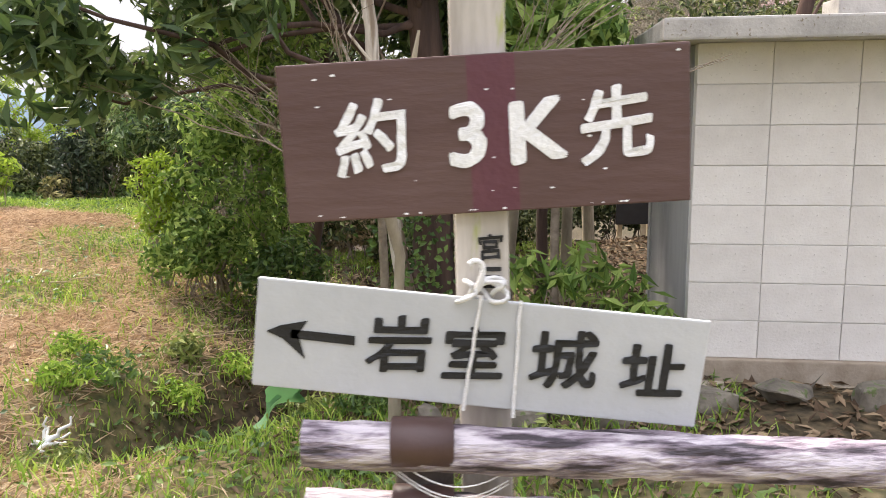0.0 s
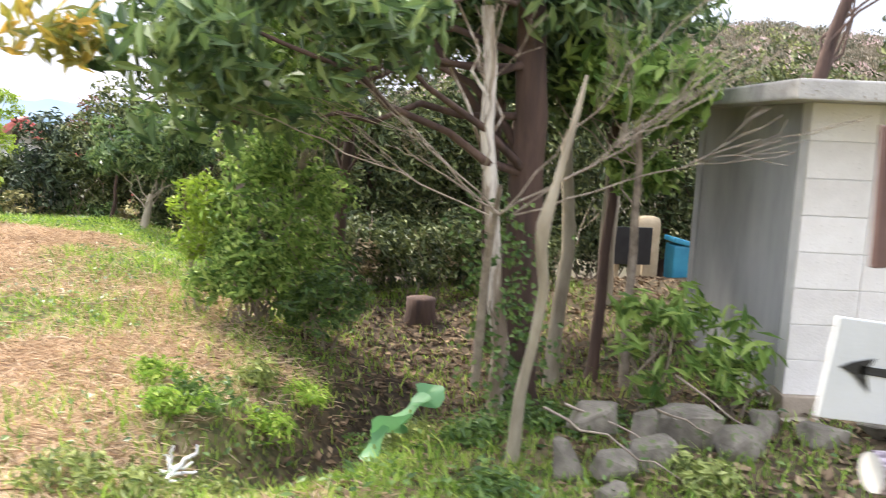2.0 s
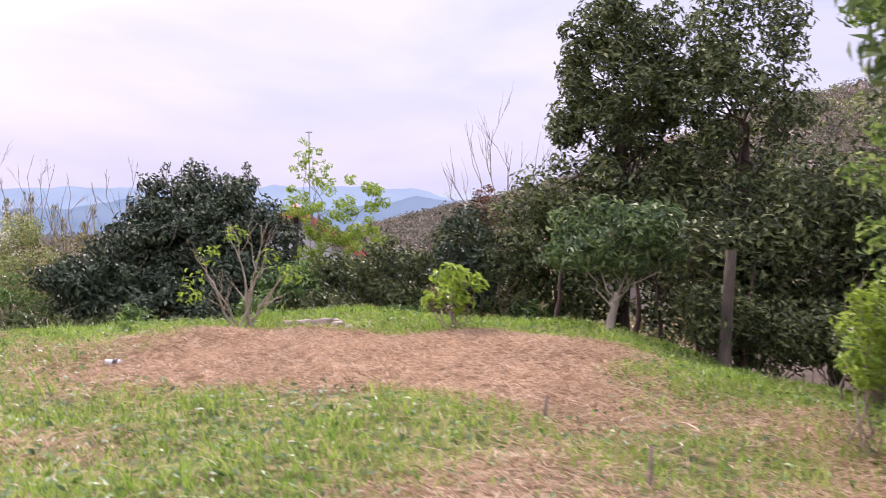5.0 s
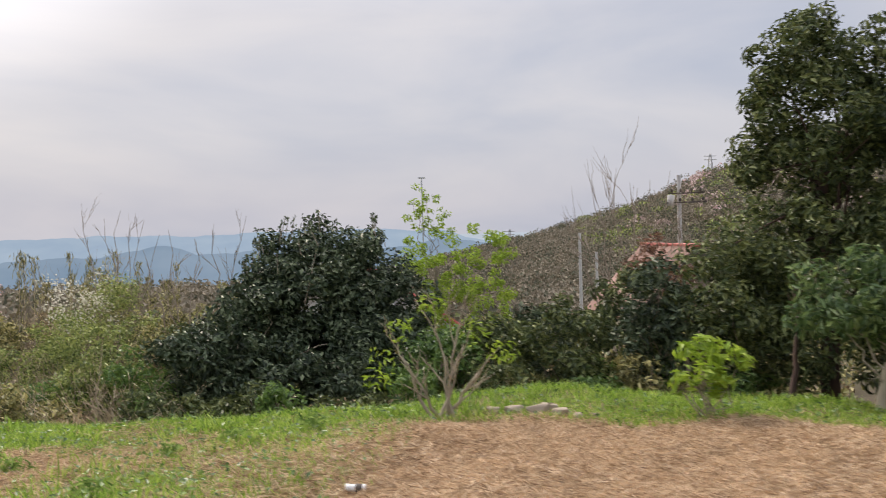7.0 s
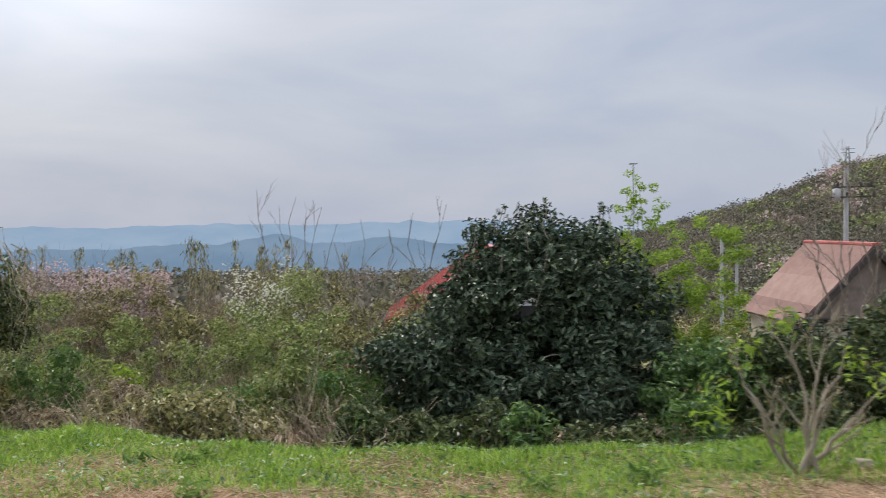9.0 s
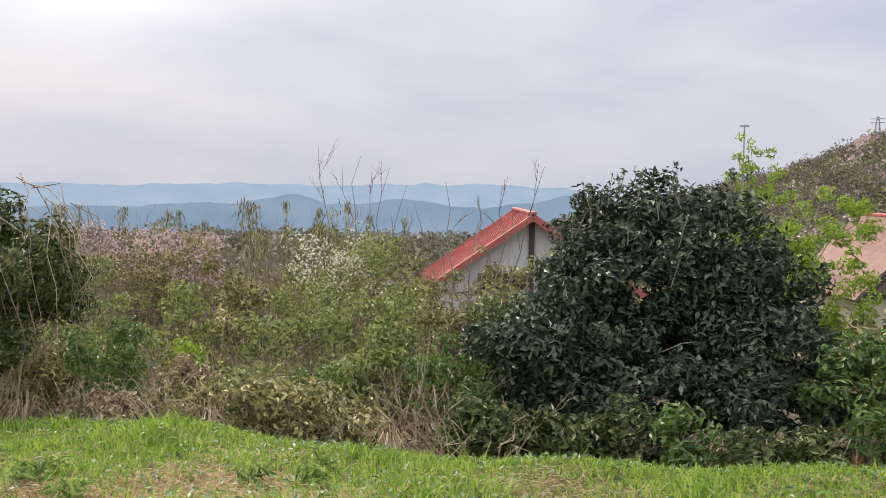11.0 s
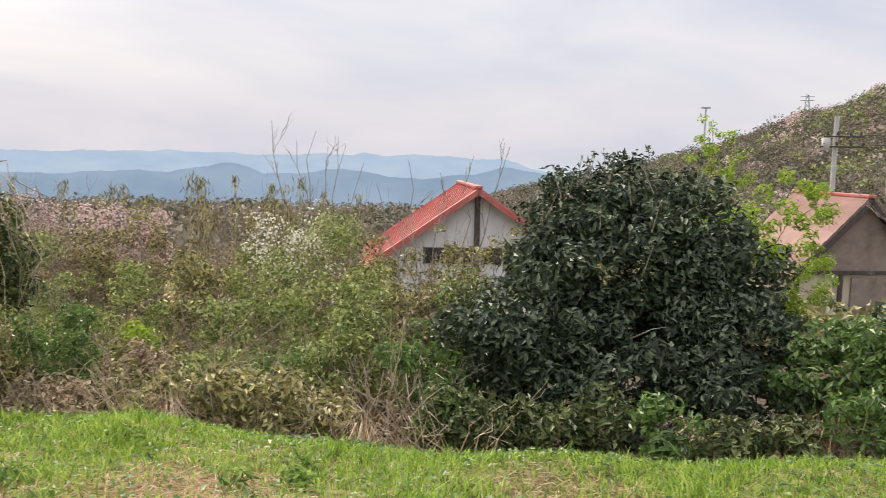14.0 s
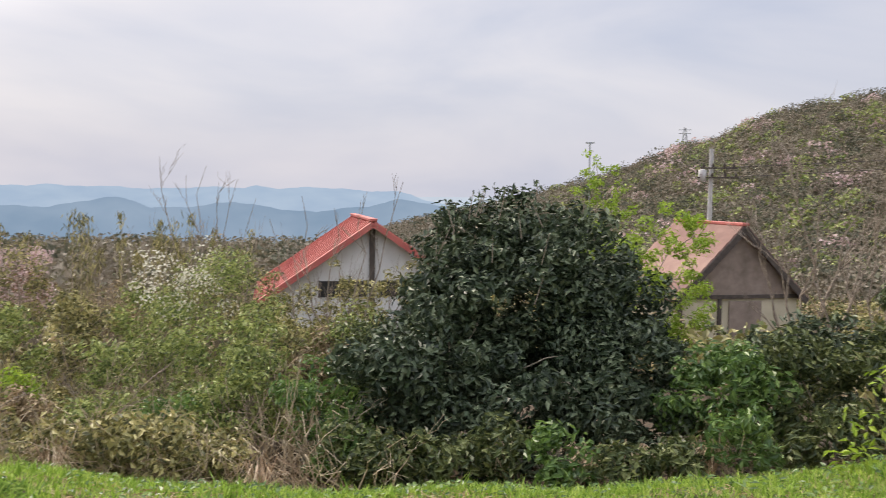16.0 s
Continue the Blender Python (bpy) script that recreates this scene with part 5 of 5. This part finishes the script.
for x0 in np.arange(-11.6, -3.6, 0.5):
    yy = 11.75 + rng.normal(0, 0.15) + 0.35 * float(sstep(-9, -6, x0))
    kind = KINDS[rng.choice((1, 1, 0, 1, 4))]
    shrub("low_" + kind[0], "low " + kind[1].replace("in the thicket", "at the terrace edge"), 450 + k, on(x0, yy), (0.42, 0.36, 0.26 * rng.uniform(0.8, 1.5)), 620, 0.10, 0.038, kind[2], M_DRYSTEM if k % 2 else M_TWIG, stems=16, clumps=16, rc=0.13, group="low edge shrubs")
    k += 1
for x0, yy in ((-13.2, 16.4), (-12.3, 16.6), (-11.4, 16.4), (-12.8, 14.6), (-11.9, 14.9)):
    shrub("tall_olive_shrub", "tall olive twiggy shrub before the white house", 480 + k, on(x0, yy), (0.7, 0.6, 1.0), 1700, 0.095, 0.034, M_OLIVE if k % 2 else M_PALEGREEN, M_DRYSTEM, stems=24, clumps=16, rc=0.28, group="tall thicket")
    k += 1
# dry stalks and canes leaning through the thicket
for c in range(46):
    x0, y0 = rng.uniform(-19.5, -11.2), rng.uniform(11.4, 14.6)
    b = on(x0, y0)
    e = (x0 + rng.normal(0, 0.7), y0 + rng.normal(0, 0.2), b[2] + rng.uniform(0.5, 1.3))
    twigs("dry_cane", "dry pale cane leaning in the thicket", 500 + c, b, [e], rng.uniform(0.007, 0.014), M_DRYSTEM if c % 2 else M_TWIG, 4, "dry canes", "cane", 0.4)
for c, (x0, y0) in enumerate(((-13.9, 11.35), (-9.0, 11.9), (-8.3, 12.0), (-12.1, 11.4), (-9.3, 12.2), (-15.9, 11.2))):
    b = on(x0, y0)
    t = thing("dry_grass_tuft", "tuft of pale dry grass drooping", "dry grass", b, "dry grass tufts")
    tubes = []
    for s in range(70):
        a, L = rng.uniform(0, 6.28), rng.uniform(0.2, 0.5)
        tubes.append(tube_arrays([(0, 0, -0.02), (L * 0.3 * math.cos(a), L * 0.3 * math.sin(a), L * 0.8), (L * 0.8 * math.cos(a), L * 0.8 * math.sin(a), L * 0.45)], [0.005, 0.005, 0.001], 3))
    put("tuft", mesh_np("tuft", *join_tubes(tubes), M_STRAW), t)
tubes = []
for c in range(1900):
    x0, y0 = rng.uniform(-21, -11.0), 11.3 + 4.2 * rng.random() ** 1.3
    g = gzf(x0, y0)
    L = rng.uniform(0.35, 0.9) * (0.7 + 0.25 * (y0 - 11))
    a = rng.normal(0, 0.6)
    e = np.array((x0 + L * math.sin(a), y0 - rng.uniform(0, 0.35), g + L * math.cos(a) * 0.95))
    m1 = np.array((x0, y0, g)) * 0.45 + e * 0.55 + rng.normal(0, 0.07, 3)
    tubes.append(tube_arrays([(x0, y0, g), m1, e, e + rng.normal(0, 0.1, 3) - np.array((0, 0, 0.06))], [0.0065, 0.005, 0.0035, 0.0015], 4))
tagged(put("thicket_stems", mesh_np("thicket_stems", *join_tubes(tubes), M_DRYSTEM)), "countless thin dry stems tangled through the thicket", "stems", kind="stuff")
# blossom trees and reeds behind
tree("white_blossom_tree", "shrubby tree covered in small white blossoms", "tree", 600, on(-14.6, 15.8), (-14.6, 15.9, 0.2), 0.05,
     [((-14.5, 15.7, 0.75), (1.05, 0.7, 0.8), 20, 0.3, 2400, 0.06, 0.028, M_PALEGREEN), ((-14.5, 15.6, 0.85), (1.05, 0.7, 0.75), 22, 0.22, 800, 0.045, 0.035, M_WHITE)], M_TWIG, limbs=16)
tree("cherry_tree", "pink cherry tree in blossom behind the thicket", "tree", 601, on(-18.6, 17.5), (-18.6, 17.6, 0.1), 0.06,
     [((-18.6, 17.6, 0.6), (1.3, 0.9, 0.85), 18, 0.32, 1500, 0.06, 0.045, M_PINK), ((-18.6, 17.6, 0.5), (1.3, 0.9, 0.8), 12, 0.3, 700, 0.06, 0.03, M_REDDISH)], M_TWIG, limbs=20)
tree("cherry_tree", "pink cherry tree in blossom behind the thicket", "tree", 602, on(-23.5, 21.0), (-23.5, 21, -0.1), 0.06,
     [((-23.5, 21, 0.5), (1.5, 0.9, 0.8), 18, 0.32, 1400, 0.07, 0.05, M_PINK)], M_TWIG, limbs=20)
for c in range(44):
    x0, y0 = (-16.6, -17.6, -19.4, -23.0, -15.6)[c % 5] + rng.normal(0, 0.45), rng.uniform(17.8, 20.5)
    b = on(x0, y0)
    h = rng.uniform(0.75, 1.7) - b[2]
    t = thing("reed_stalk", "tall green reed stalk with drooping leaf tuft", "reed", b, "tall reeds")
    put("stalk", mesh_np("stalk", *tube_arrays([(0, 0, -0.1), (0.03, 0, h * 0.6), (0.08, 0, h)], [0.014, 0.01, 0.004], 5), M_DRYSTEM), t)
    q = np.stack([rng.normal(0.05, 0.05, 130), rng.normal(0, 0.05, 130), h * (1 - 0.55 * rng.random(130) ** 1.4)], -1)
    put("leaves", mesh_np("leaves", *leaf_arrays(rng, q, rng.normal(0, 1, (130, 3)), 0.17, 0.018, -1.6), M_OLIVE), t)
for c in range(34):
    x0, y0 = rng.uniform(-25, -12.5), rng.uniform(16.0, 22)
    b = on(x0, y0)
    tall = rng.uniform(0.5, 1.2) - b[2]
    twigs("brown_brush", "tall thin leafless brown brush", 640 + c, b, [(x0 + rng.normal(0, 0.25), y0, b[2] + tall * f) for f in (0.9, 1.0, 0.8)], 0.012, M_TWIG, 5, "leafless brush", "brush", 0.3)
shrub("vine_bush", "tall dark bush overgrown with dry vines", 700, on(-16.3, 11.4), (1.15, 0.9, 1.1), 8000, 0.095, 0.038, M_EVERGREEN, M_DRYSTEM, stems=34, clumps=60, rc=0.22, lift=0.5)
vines = thing("dry_vines", "dry pale vines hanging over the dark bush", "vine", on(-16.2, 11.2))
for c in range(38):
    a, lo = rng.uniform(-2.6, 0.5), rng.uniform(0.3, 1.3)
    u, w = np.array((math.cos(a), math.sin(a), 0)), rng.uniform(0.75, 1.08)
    P = [u * w * 1.1 * math.sin(q) + np.array((0, 0, 1.5 + 1.15 * math.cos(q) - (0.25 * lo if q > 1.5 else 0))) + rng.normal(0, 0.05, 3) for q in np.linspace(rng.uniform(0.3, 0.9), 1.5 + 0.4 * lo, 8)]
    put("vine", mesh_np("vine", *tube_arrays(P, np.linspace(0.006, 0.002, 8), 4), M_TWIG if c % 3 else M_DRYSTEM, True), vines)
shrub("lime_shrub", "small shrub with vivid light green leaves", 702, on(-15.6, 13.6), (0.26, 0.22, 0.36), 420, 0.09, 0.035, M_LIME, stems=5, clumps=8, rc=0.14, lift=0.55)
for c in range(8):
    x0, y0 = -7.9 + 0.55 * c, 12.9 + 0.25 * math.sin(c * 2.1)
    shrub("bamboo_grass", "low bamboo grass with long narrow leaves", 720 + c, on(x0, y0), (0.45, 0.35, 0.36), 650, 0.17, 0.022, M_SHRUB if c % 2 else M_OLIVE, stems=10, clumps=9, rc=0.22, group="bamboo grass", droop=0.5)

for c, (x0, y0) in enumerate(((-0.75, 4.75), (-0.45, 4.4), (-0.95, 5.2), (-0.6, 5.5), (0.0, 4.6), (0.3, 4.4), (-1.7, 5.0), (-1.9, 4.4), (-0.5, 3.6), (0.4, 3.4))):
    shrub("low_weed", "low green leafy weeds on the bank", 740 + c, on(x0, y0), (0.30, 0.26, 0.06), 380, 0.065, 0.022, M_SHRUB if c % 3 else M_PALEGREEN, stems=5, clumps=8, rc=0.11, group="weeds on the bank", category="weeds")

for c in range(18):
    x0, y0 = rng.uniform(-14.5, -7.5), rng.uniform(6.6, 10.0)
    shrub("low_weed", "low green weed clump in the grass", 760 + c, on(x0, y0), (0.15, 0.13, 0.05 + 0.05 * rng.random()), 70, 0.10, 0.020, M_PRIVET, stems=5, clumps=6, rc=0.08, droop=-0.5, group="weeds in the grass", category="weeds")

# ---- stones, stump, planks and other small things ----
def rock(label, seed, at, size, mat=None, group="rocks"):
    rng = np.random.default_rng(seed)
    bm = bmesh.new()
    for q in rng.uniform(-0.5, 0.5, (22, 3)):
        q = q / max(np.abs(q).max(), 0.35) * 0.5 * rng.uniform(0.8, 1.0)
        bm.verts.new(q * np.array(size))
    bmesh.ops.convex_hull(bm, input=bm.verts[:])
    bmesh.ops.delete(bm, geom=[v for v in bm.verts if not v.link_faces], context="VERTS")
    bmesh.ops.bevel(bm, geom=bm.edges[:], offset=0.05 * min(size), segments=1, affect="EDGES")
    bmesh.ops.triangulate(bm, faces=bm.faces[:])
    bmesh.ops.subdivide_edges(bm, edges=bm.edges[:], cuts=1, use_grid_fill=True)
    off = Vector(rng.uniform(-9, 9, 3))
    for v in bm.verts:
        v.co *= 1 + 0.06 * noise.noise(v.co * 14 + off)
    ob = part("rock", bm, mat or M_STONE)
    ob.location = at
    return tagged(ob, label, "rock", group)


for k, (x0, y0, z0, sx, sz) in enumerate(((0.10, 3.88, 0.14, 0.27, 0.17), (-0.05, 3.72, -0.02, 0.2, 0.26), (0.14, 3.6, 0.0, 0.24, 0.2), (0.34, 3.7, 0.02, 0.28, 0.2), (0.58, 3.85, 0.08, 0.34, 0.28), (0.8, 3.7, 0.04, 0.3, 0.2),
                                          (0.42, 3.95, 0.06, 0.26, 0.2), (1.0, 3.9, 0.06, 0.28, 0.2), (1.25, 3.75, 0.03, 0.24, 0.14), (1.6, 3.7, 0.03, 0.3, 0.14), (1.95, 3.6, 0.03, 0.26, 0.16), (0.05, 3.35, -0.03, 0.16, 0.14))):
    rock("angular grey lichened rock piled by the shed", 800 + k, (x0, y0, max(z0, gzf(x0, y0) + sz * 0.25)), (sx, sx * 0.8, sz))
for k, (x0, y0, s) in enumerate(((-6.85, 9.85, 0.22), (-6.65, 9.75, 0.26), (-6.45, 9.68, 0.2), (-6.3, 9.6, 0.15), (-7.05, 9.9, 0.16), (-6.55, 9.95, 0.2), (-6.15, 9.7, 0.12))):
    rock("pale weathered stone on the terrace edge", 830 + k, on(x0, y0, s * 0.08), (s * 0.85, s * 0.7, s * 0.6), M_PLINTH, "stones on the terrace edge")
st = thing("stump", "short mossy tree stump in the hollow", "stump", on(-0.37, 8.15))
put("trunk", mesh_np("trunk", *tube_arrays([(0, 0, -0.1), (0, 0, 0.12), (0, 0, 0.24), (0, 0, 0.25)], [0.2, 0.15, 0.15, 0.01], 12), M_REDBARK, True), st)
for k, (a, b, w) in enumerate((((-1.5, 4.15), (-1.1, 4.65), 0.08), ((-0.85, 5.3), (-0.6, 5.7), 0.09))):
    c = ((a[0] + b[0]) / 2, (a[1] + b[1]) / 2)
    ob = part("plank", box(math.dist(a, b), 0.03, w, Matrix.Identity(4), 0.004), M_PLANK)
    ob.location, ob.rotation_euler = on(*c, 0.0), (radians(12), 0, math.atan2(b[1] - a[1], b[0] - a[0]))
    tagged(ob, "old grey plank edging the ditch", "plank", "planks edging the ditch")
# butterbur leaves
bl = thing("butterbur", "large bright green butterbur leaves by the ditch", "plant", on(-0.75, 4.35))
rng = np.random.default_rng(41)
for k, (dx, dy, dz, s, tilt) in enumerate(((-0.02, 0.05, 0.22, 0.13, 35), (-0.12, -0.02, 0.15, 0.12, 50), (0.08, 0.12, 0.27, 0.10, 30), (-0.22, -0.1, 0.08, 0.11, 55), (0.5, -0.75, 0.10, 0.07, 20), (0.58, -0.82, 0.08, 0.06, 25))):
    bm = bmesh.new()
    rim = [bm.verts.new((s * (1 - 0.45 * math.exp(-((a - math.pi) / 0.35) ** 2)) * math.cos(a) * rng.uniform(0.94, 1.05), s * (1 - 0.45 * math.exp(-((a - math.pi) / 0.35) ** 2)) * math.sin(a), 0.02 * math.sin(3 * a))) for a in np.linspace(0, 2 * math.pi, 22, endpoint=False)]
    mid = bm.verts.new((-0.3 * s, 0, -0.025))
    for q in range(22):
        bm.faces.new((mid, rim[q], rim[(q + 1) % 22]))
    bm.transform(Matrix.Translation((dx, dy, dz)) @ Matrix.Rotation(rng.uniform(0, 6), 4, "Z") @ Matrix.Rotation(radians(tilt), 4, "X"))
    part("leaf", bm, M_GIANTLEAF, bl, "", True)
    put("stalk", mesh_np("stalk", *tube_arrays([(dx * 0.9, dy, -0.1), (dx, dy, dz - 0.01)], [0.008, 0.006], 6), M_PALEGREEN), bl)
# bleached root
rt = thing("bleached_root", "white bleached root lying on the bank", "root", on(-1.93, 3.75, 0.03))
for k, (e, r0) in enumerate((((0.12, 0.05, 0.12), 0.016), ((-0.13, 0.02, 0.03), 0.011), ((0.05, -0.1, 0.01), 0.013), ((0.13, -0.04, 0.03), 0.01), ((-0.05, 0.1, 0.05), 0.013), ((0.02, 0.02, 0.13), 0.009), ((-0.09, -0.06, 0.02), 0.011), ((0.09, 0.09, 0.02), 0.01))):
    put("branch", mesh_np("branch", *tube_arrays(wander(rng, (0, 0, 0), e, 6, 0.2), np.linspace(r0, 0.005, 6), 7), M_LITTER, True), rt)
can = thing("can", "crushed pale can lying on the straw", "can", on(-7.62, 7.25, 0.03))
put("body", mesh_np("body", *tube_arrays([(-0.062, 0, 0), (-0.06, 0, 0), (-0.02, 0.004, 0), (0.05, 0, 0), (0.06, 0, 0), (0.062, 0, 0)], [0.004, 0.024, 0.021, 0.025, 0.024, 0.004], 14), M_LITTER, True), can)
put("band", mesh_np("band", *tube_arrays([(0.0, 0, 0), (0.045, 0, 0)], [0.0242, 0.0255], 14), M_DARK, True), can)
for k, (x0, y0, h, lean) in enumerate(((-3.78, 5.3, 0.22, 0.0), (-3.1, 4.2, 0.12, 0.2), (-4.3, 6.3, 0.14, 0.1))):
    sb = thing("cut_stem", "short cut brown stem sticking out of the ground", "stem", on(x0, y0), "cut stems")
    put("stem", mesh_np("stem", *tube_arrays([(0, 0, -0.06), (lean * 0.1, 0, h * 0.6), (lean * 0.2, 0.01, h)], [0.013, 0.012, 0.009], 7), M_TWIG, True), sb)
for k in range(16):
    x0, y0, a = rng.uniform(-5.2, -1.8), rng.uniform(3.6, 8), rng.uniform(0, 3.1)
    L = rng.uniform(0.2, 0.55)
    sb = thing("fallen_twig", "thin dry twig lying on the ground", "twig", on(x0, y0, 0.025), "fallen twigs")
    put("stem", mesh_np("stem", *tube_arrays(wander(rng, (0, 0, 0), (L * math.cos(a), L * math.sin(a), 0.01), 6, 0.08), np.linspace(0.008, 0.004, 6), 5), M_DRYSTEM, True), sb)
for k, (x0, y0, L, a) in enumerate(((0.1, 3.6, 0.7, -0.7), (0.2, 3.75, 0.55, -0.4), (1.05, 4.0, 0.6, 1.1), (0.5, 3.7, 0.4, 0.4), (0.75, 3.9, 0.5, -1.0))):
    sb = thing("fallen_branch", "broken dry branch lying over the rocks", "branch", (x0, y0, gzf(x0, y0) + 0.2), "fallen branches")
    put("stem", mesh_np("stem", *tube_arrays(wander(rng, (-L / 2 * math.cos(a), -L / 2 * math.sin(a), 0.08), (L / 2 * math.cos(a), L / 2 * math.sin(a), -0.1), 7, 0.07), np.linspace(0.008, 0.003, 7), 6), M_TWIG, True), sb)
# carved stone, dark panel and blue box beyond the grove
sl = thing("stone_marker", "rounded tan stone marker beyond the grove", "stone", on(2.35, 9.3, -0.3))
bm = box(0.3, 0.2, 1.1, Matrix.Translation((0, 0, 0.5)), 0.09)
part("slab", bm, M_SANDSTONE, sl, "", True)
pn = thing("notice_panel", "dark notice panel on short wooden legs", "panel", on(2.05, 8.9, -0.4))
part("panel", box(0.42, 0.03, 0.42, Matrix.Translation((0, 0, 0.78)), 0.005), M_BLACKBOARD, pn)
for s in (-1, 1):
    part("leg", box(0.05, 0.05, 0.7, Matrix.Translation((s * 0.16, 0.045, 0.3)), 0.004), M_SANDSTONE, pn)
bx = thing("blue_box", "blue plastic cover standing behind the shed", "box", on(2.8, 9.3, -0.3))
part("body", box(0.32, 0.3, 0.6, Matrix.Translation((0, 0, 0.4)), 0.03), M_BLUE, bx)
part("lid", box(0.36, 0.34, 0.06, Matrix.Translation((0, 0, 0.72)) @ Matrix.Rotation(radians(14), 4, "Y"), 0.02), M_BLUE, bx)


# ---- ground cover ----
def scatter(seed, n, x_range, y_range):
    rng = np.random.default_rng(seed)
    return rng, rng.uniform(*x_range, n), rng.uniform(*y_range, n)


def blades(name, label, seed, n, x_range, y_range, keep, height, width, mat, lean=0.45):
    """Upright tapering blades, two triangles each."""
    rng, x, y = scatter(seed, n, x_range, y_range)
    ok = rng.random(n) < keep(x, y)
    x, y = x[ok], y[ok]
    m = len(x)
    tall = 0.55 + 0.45 * np.sin(x * 3.1 + np.sin(y * 2.3)) * np.sin(y * 2.7)
    h = height * rng.uniform(0.45, 1.2, m) * (0.65 + 0.6 * tall)
    a = rng.uniform(0, 6.28, m)
    b = np.stack([x, y, gz(x, y) - 0.01], -1)
    side = np.stack([np.cos(a), np.sin(a), 0 * a], -1) * (width * rng.uniform(0.6, 1.3, m))[:, None]
    ld = rng.normal(0, lean, (m, 2)) * h[:, None]
    mid = b + np.stack([ld[:, 0] * 0.35, ld[:, 1] * 0.35, h * 0.6], -1)
    tip = b + np.stack([ld[:, 0], ld[:, 1], h], -1)
    V = np.stack([b - side * 0.5, b + side * 0.5, mid + side * 0.4, tip, mid - side * 0.4], 1).reshape(-1, 3)
    k = np.arange(m)[:, None] * 5
    F = np.concatenate([k + np.array([[0, 1, 2]]), k + np.array([[0, 2, 4]]), k + np.array([[4, 2, 3]])], 1).reshape(-1, 3)
    return tagged(put(name, mesh_np(name, V, F, mat)), label, "grass", kind="stuff")


def flats(name, label, seed, n, x_range, y_range, keep, ln, wd, mat, lift=0.02, category="straw"):
    """Pieces that lie nearly flat on the ground."""
    rng, x, y = scatter(seed, n, x_range, y_range)
    ok = rng.random(n) < keep(x, y)
    x, y = x[ok], y[ok]
    p = np.stack([x, y, gz(x, y) + rng.uniform(0.004, lift, len(x))], -1)
    V, F = leaf_arrays(rng, p, np.tile([0, 0, 1.6], (len(x), 1)), ln, wd, 0.0, 0.1)
    return tagged(put(name, mesh_np(name, V, F, mat)), label, category, kind="stuff")


def grassy(x, y):
    clump = 0.5 + 0.5 * np.sin(x * 3.9 + 2.2 * np.sin(y * 1.7 + 0.6 * x)) * np.sin(y * 4.3 + 1.9 * np.sin(x * 2.3))
    return np.clip((1 - 1.25 * straw_zone(x, y)) * (1 - litter_zone(x, y)) * (0.35 + 0.9 * clump), 0.0, 1)


def strawy(x, y):
    return np.clip(straw_zone(x, y) * 1.3 + 0.06, 0, 1) * (1 - litter_zone(x, y) * 0.9)


blades("grass", "fresh green spring grass on the terrace", 900, 230000, (-16.5, 0.5), (2.4, 11.3), grassy, 0.075, 0.009, M_GRASS)
blades("grass", "fresh green spring grass beyond the path", 901, 36000, (-24, -13), (2.5, 11.5), grassy, 0.08, 0.012, M_GRASS)
blades("grass", "taller grass along the terrace edge", 902, 26000, (-18, -4), (9.4, 11.2), lambda x, y: 0.75 + 0 * x, 0.085, 0.010, M_GRASS, 0.4)
blades("grass", "scattered taller grass tufts on the terrace", 908, 60000, (-16, -1.5), (3.0, 10.6), lambda x, y: np.clip((np.sin(x * 5.3 + 2 * np.sin(y * 2.1)) * np.sin(y * 4.7 + 1.5 * np.sin(x * 1.7)) - 0.45) * 2.2, 0, 1) * (1 - np.minimum(1, 1.2 * straw_zone(x, y))), 0.15, 0.011, M_GRASS, 0.5)
blades("grass", "sparse grass in the hollow", 903, 22000, (-2.8, 1.4), (2.3, 10.2), lambda x, y: np.clip(0.32 + 0.5 * sstep(8.2, 9.2, y) + 0.45 * sstep(4.6, 3.4, y), 0, 1), 0.10, 0.010, M_GRASS)
flats("weeds", "low broad-leaved weeds in the grass", 904, 36000, (-16, 1.5), (2.4, 11.0), lambda x, y: np.clip(grassy(x, y) * 0.8 + 0.15 * (y < 4.5), 0, 1), 0.06, 0.03, M_SHRUB, 0.08, "weeds")
flats("straw", "cut pale straw strewn over the ground", 905, 210000, (-14.5, -0.8), (2.4, 10.2), strawy, 0.15, 0.007, M_STRAW, 0.03)
flats("dead_leaves", "brown fallen leaves in the hollow", 906, 15000, (-2.4, 2.4), (2.4, 11), lambda x, y: litter_zone(x, y), 0.085, 0.038, M_SHADED_LITTER, 0.03, "leaves")
flats("dead_leaves", "brown fallen leaves under the thicket", 907, 9000, (-18, -4), (10.9, 13.5), lambda x, y: litter_zone(x, y), 0.08, 0.035, M_SHADED_LITTER, 0.03, "leaves")
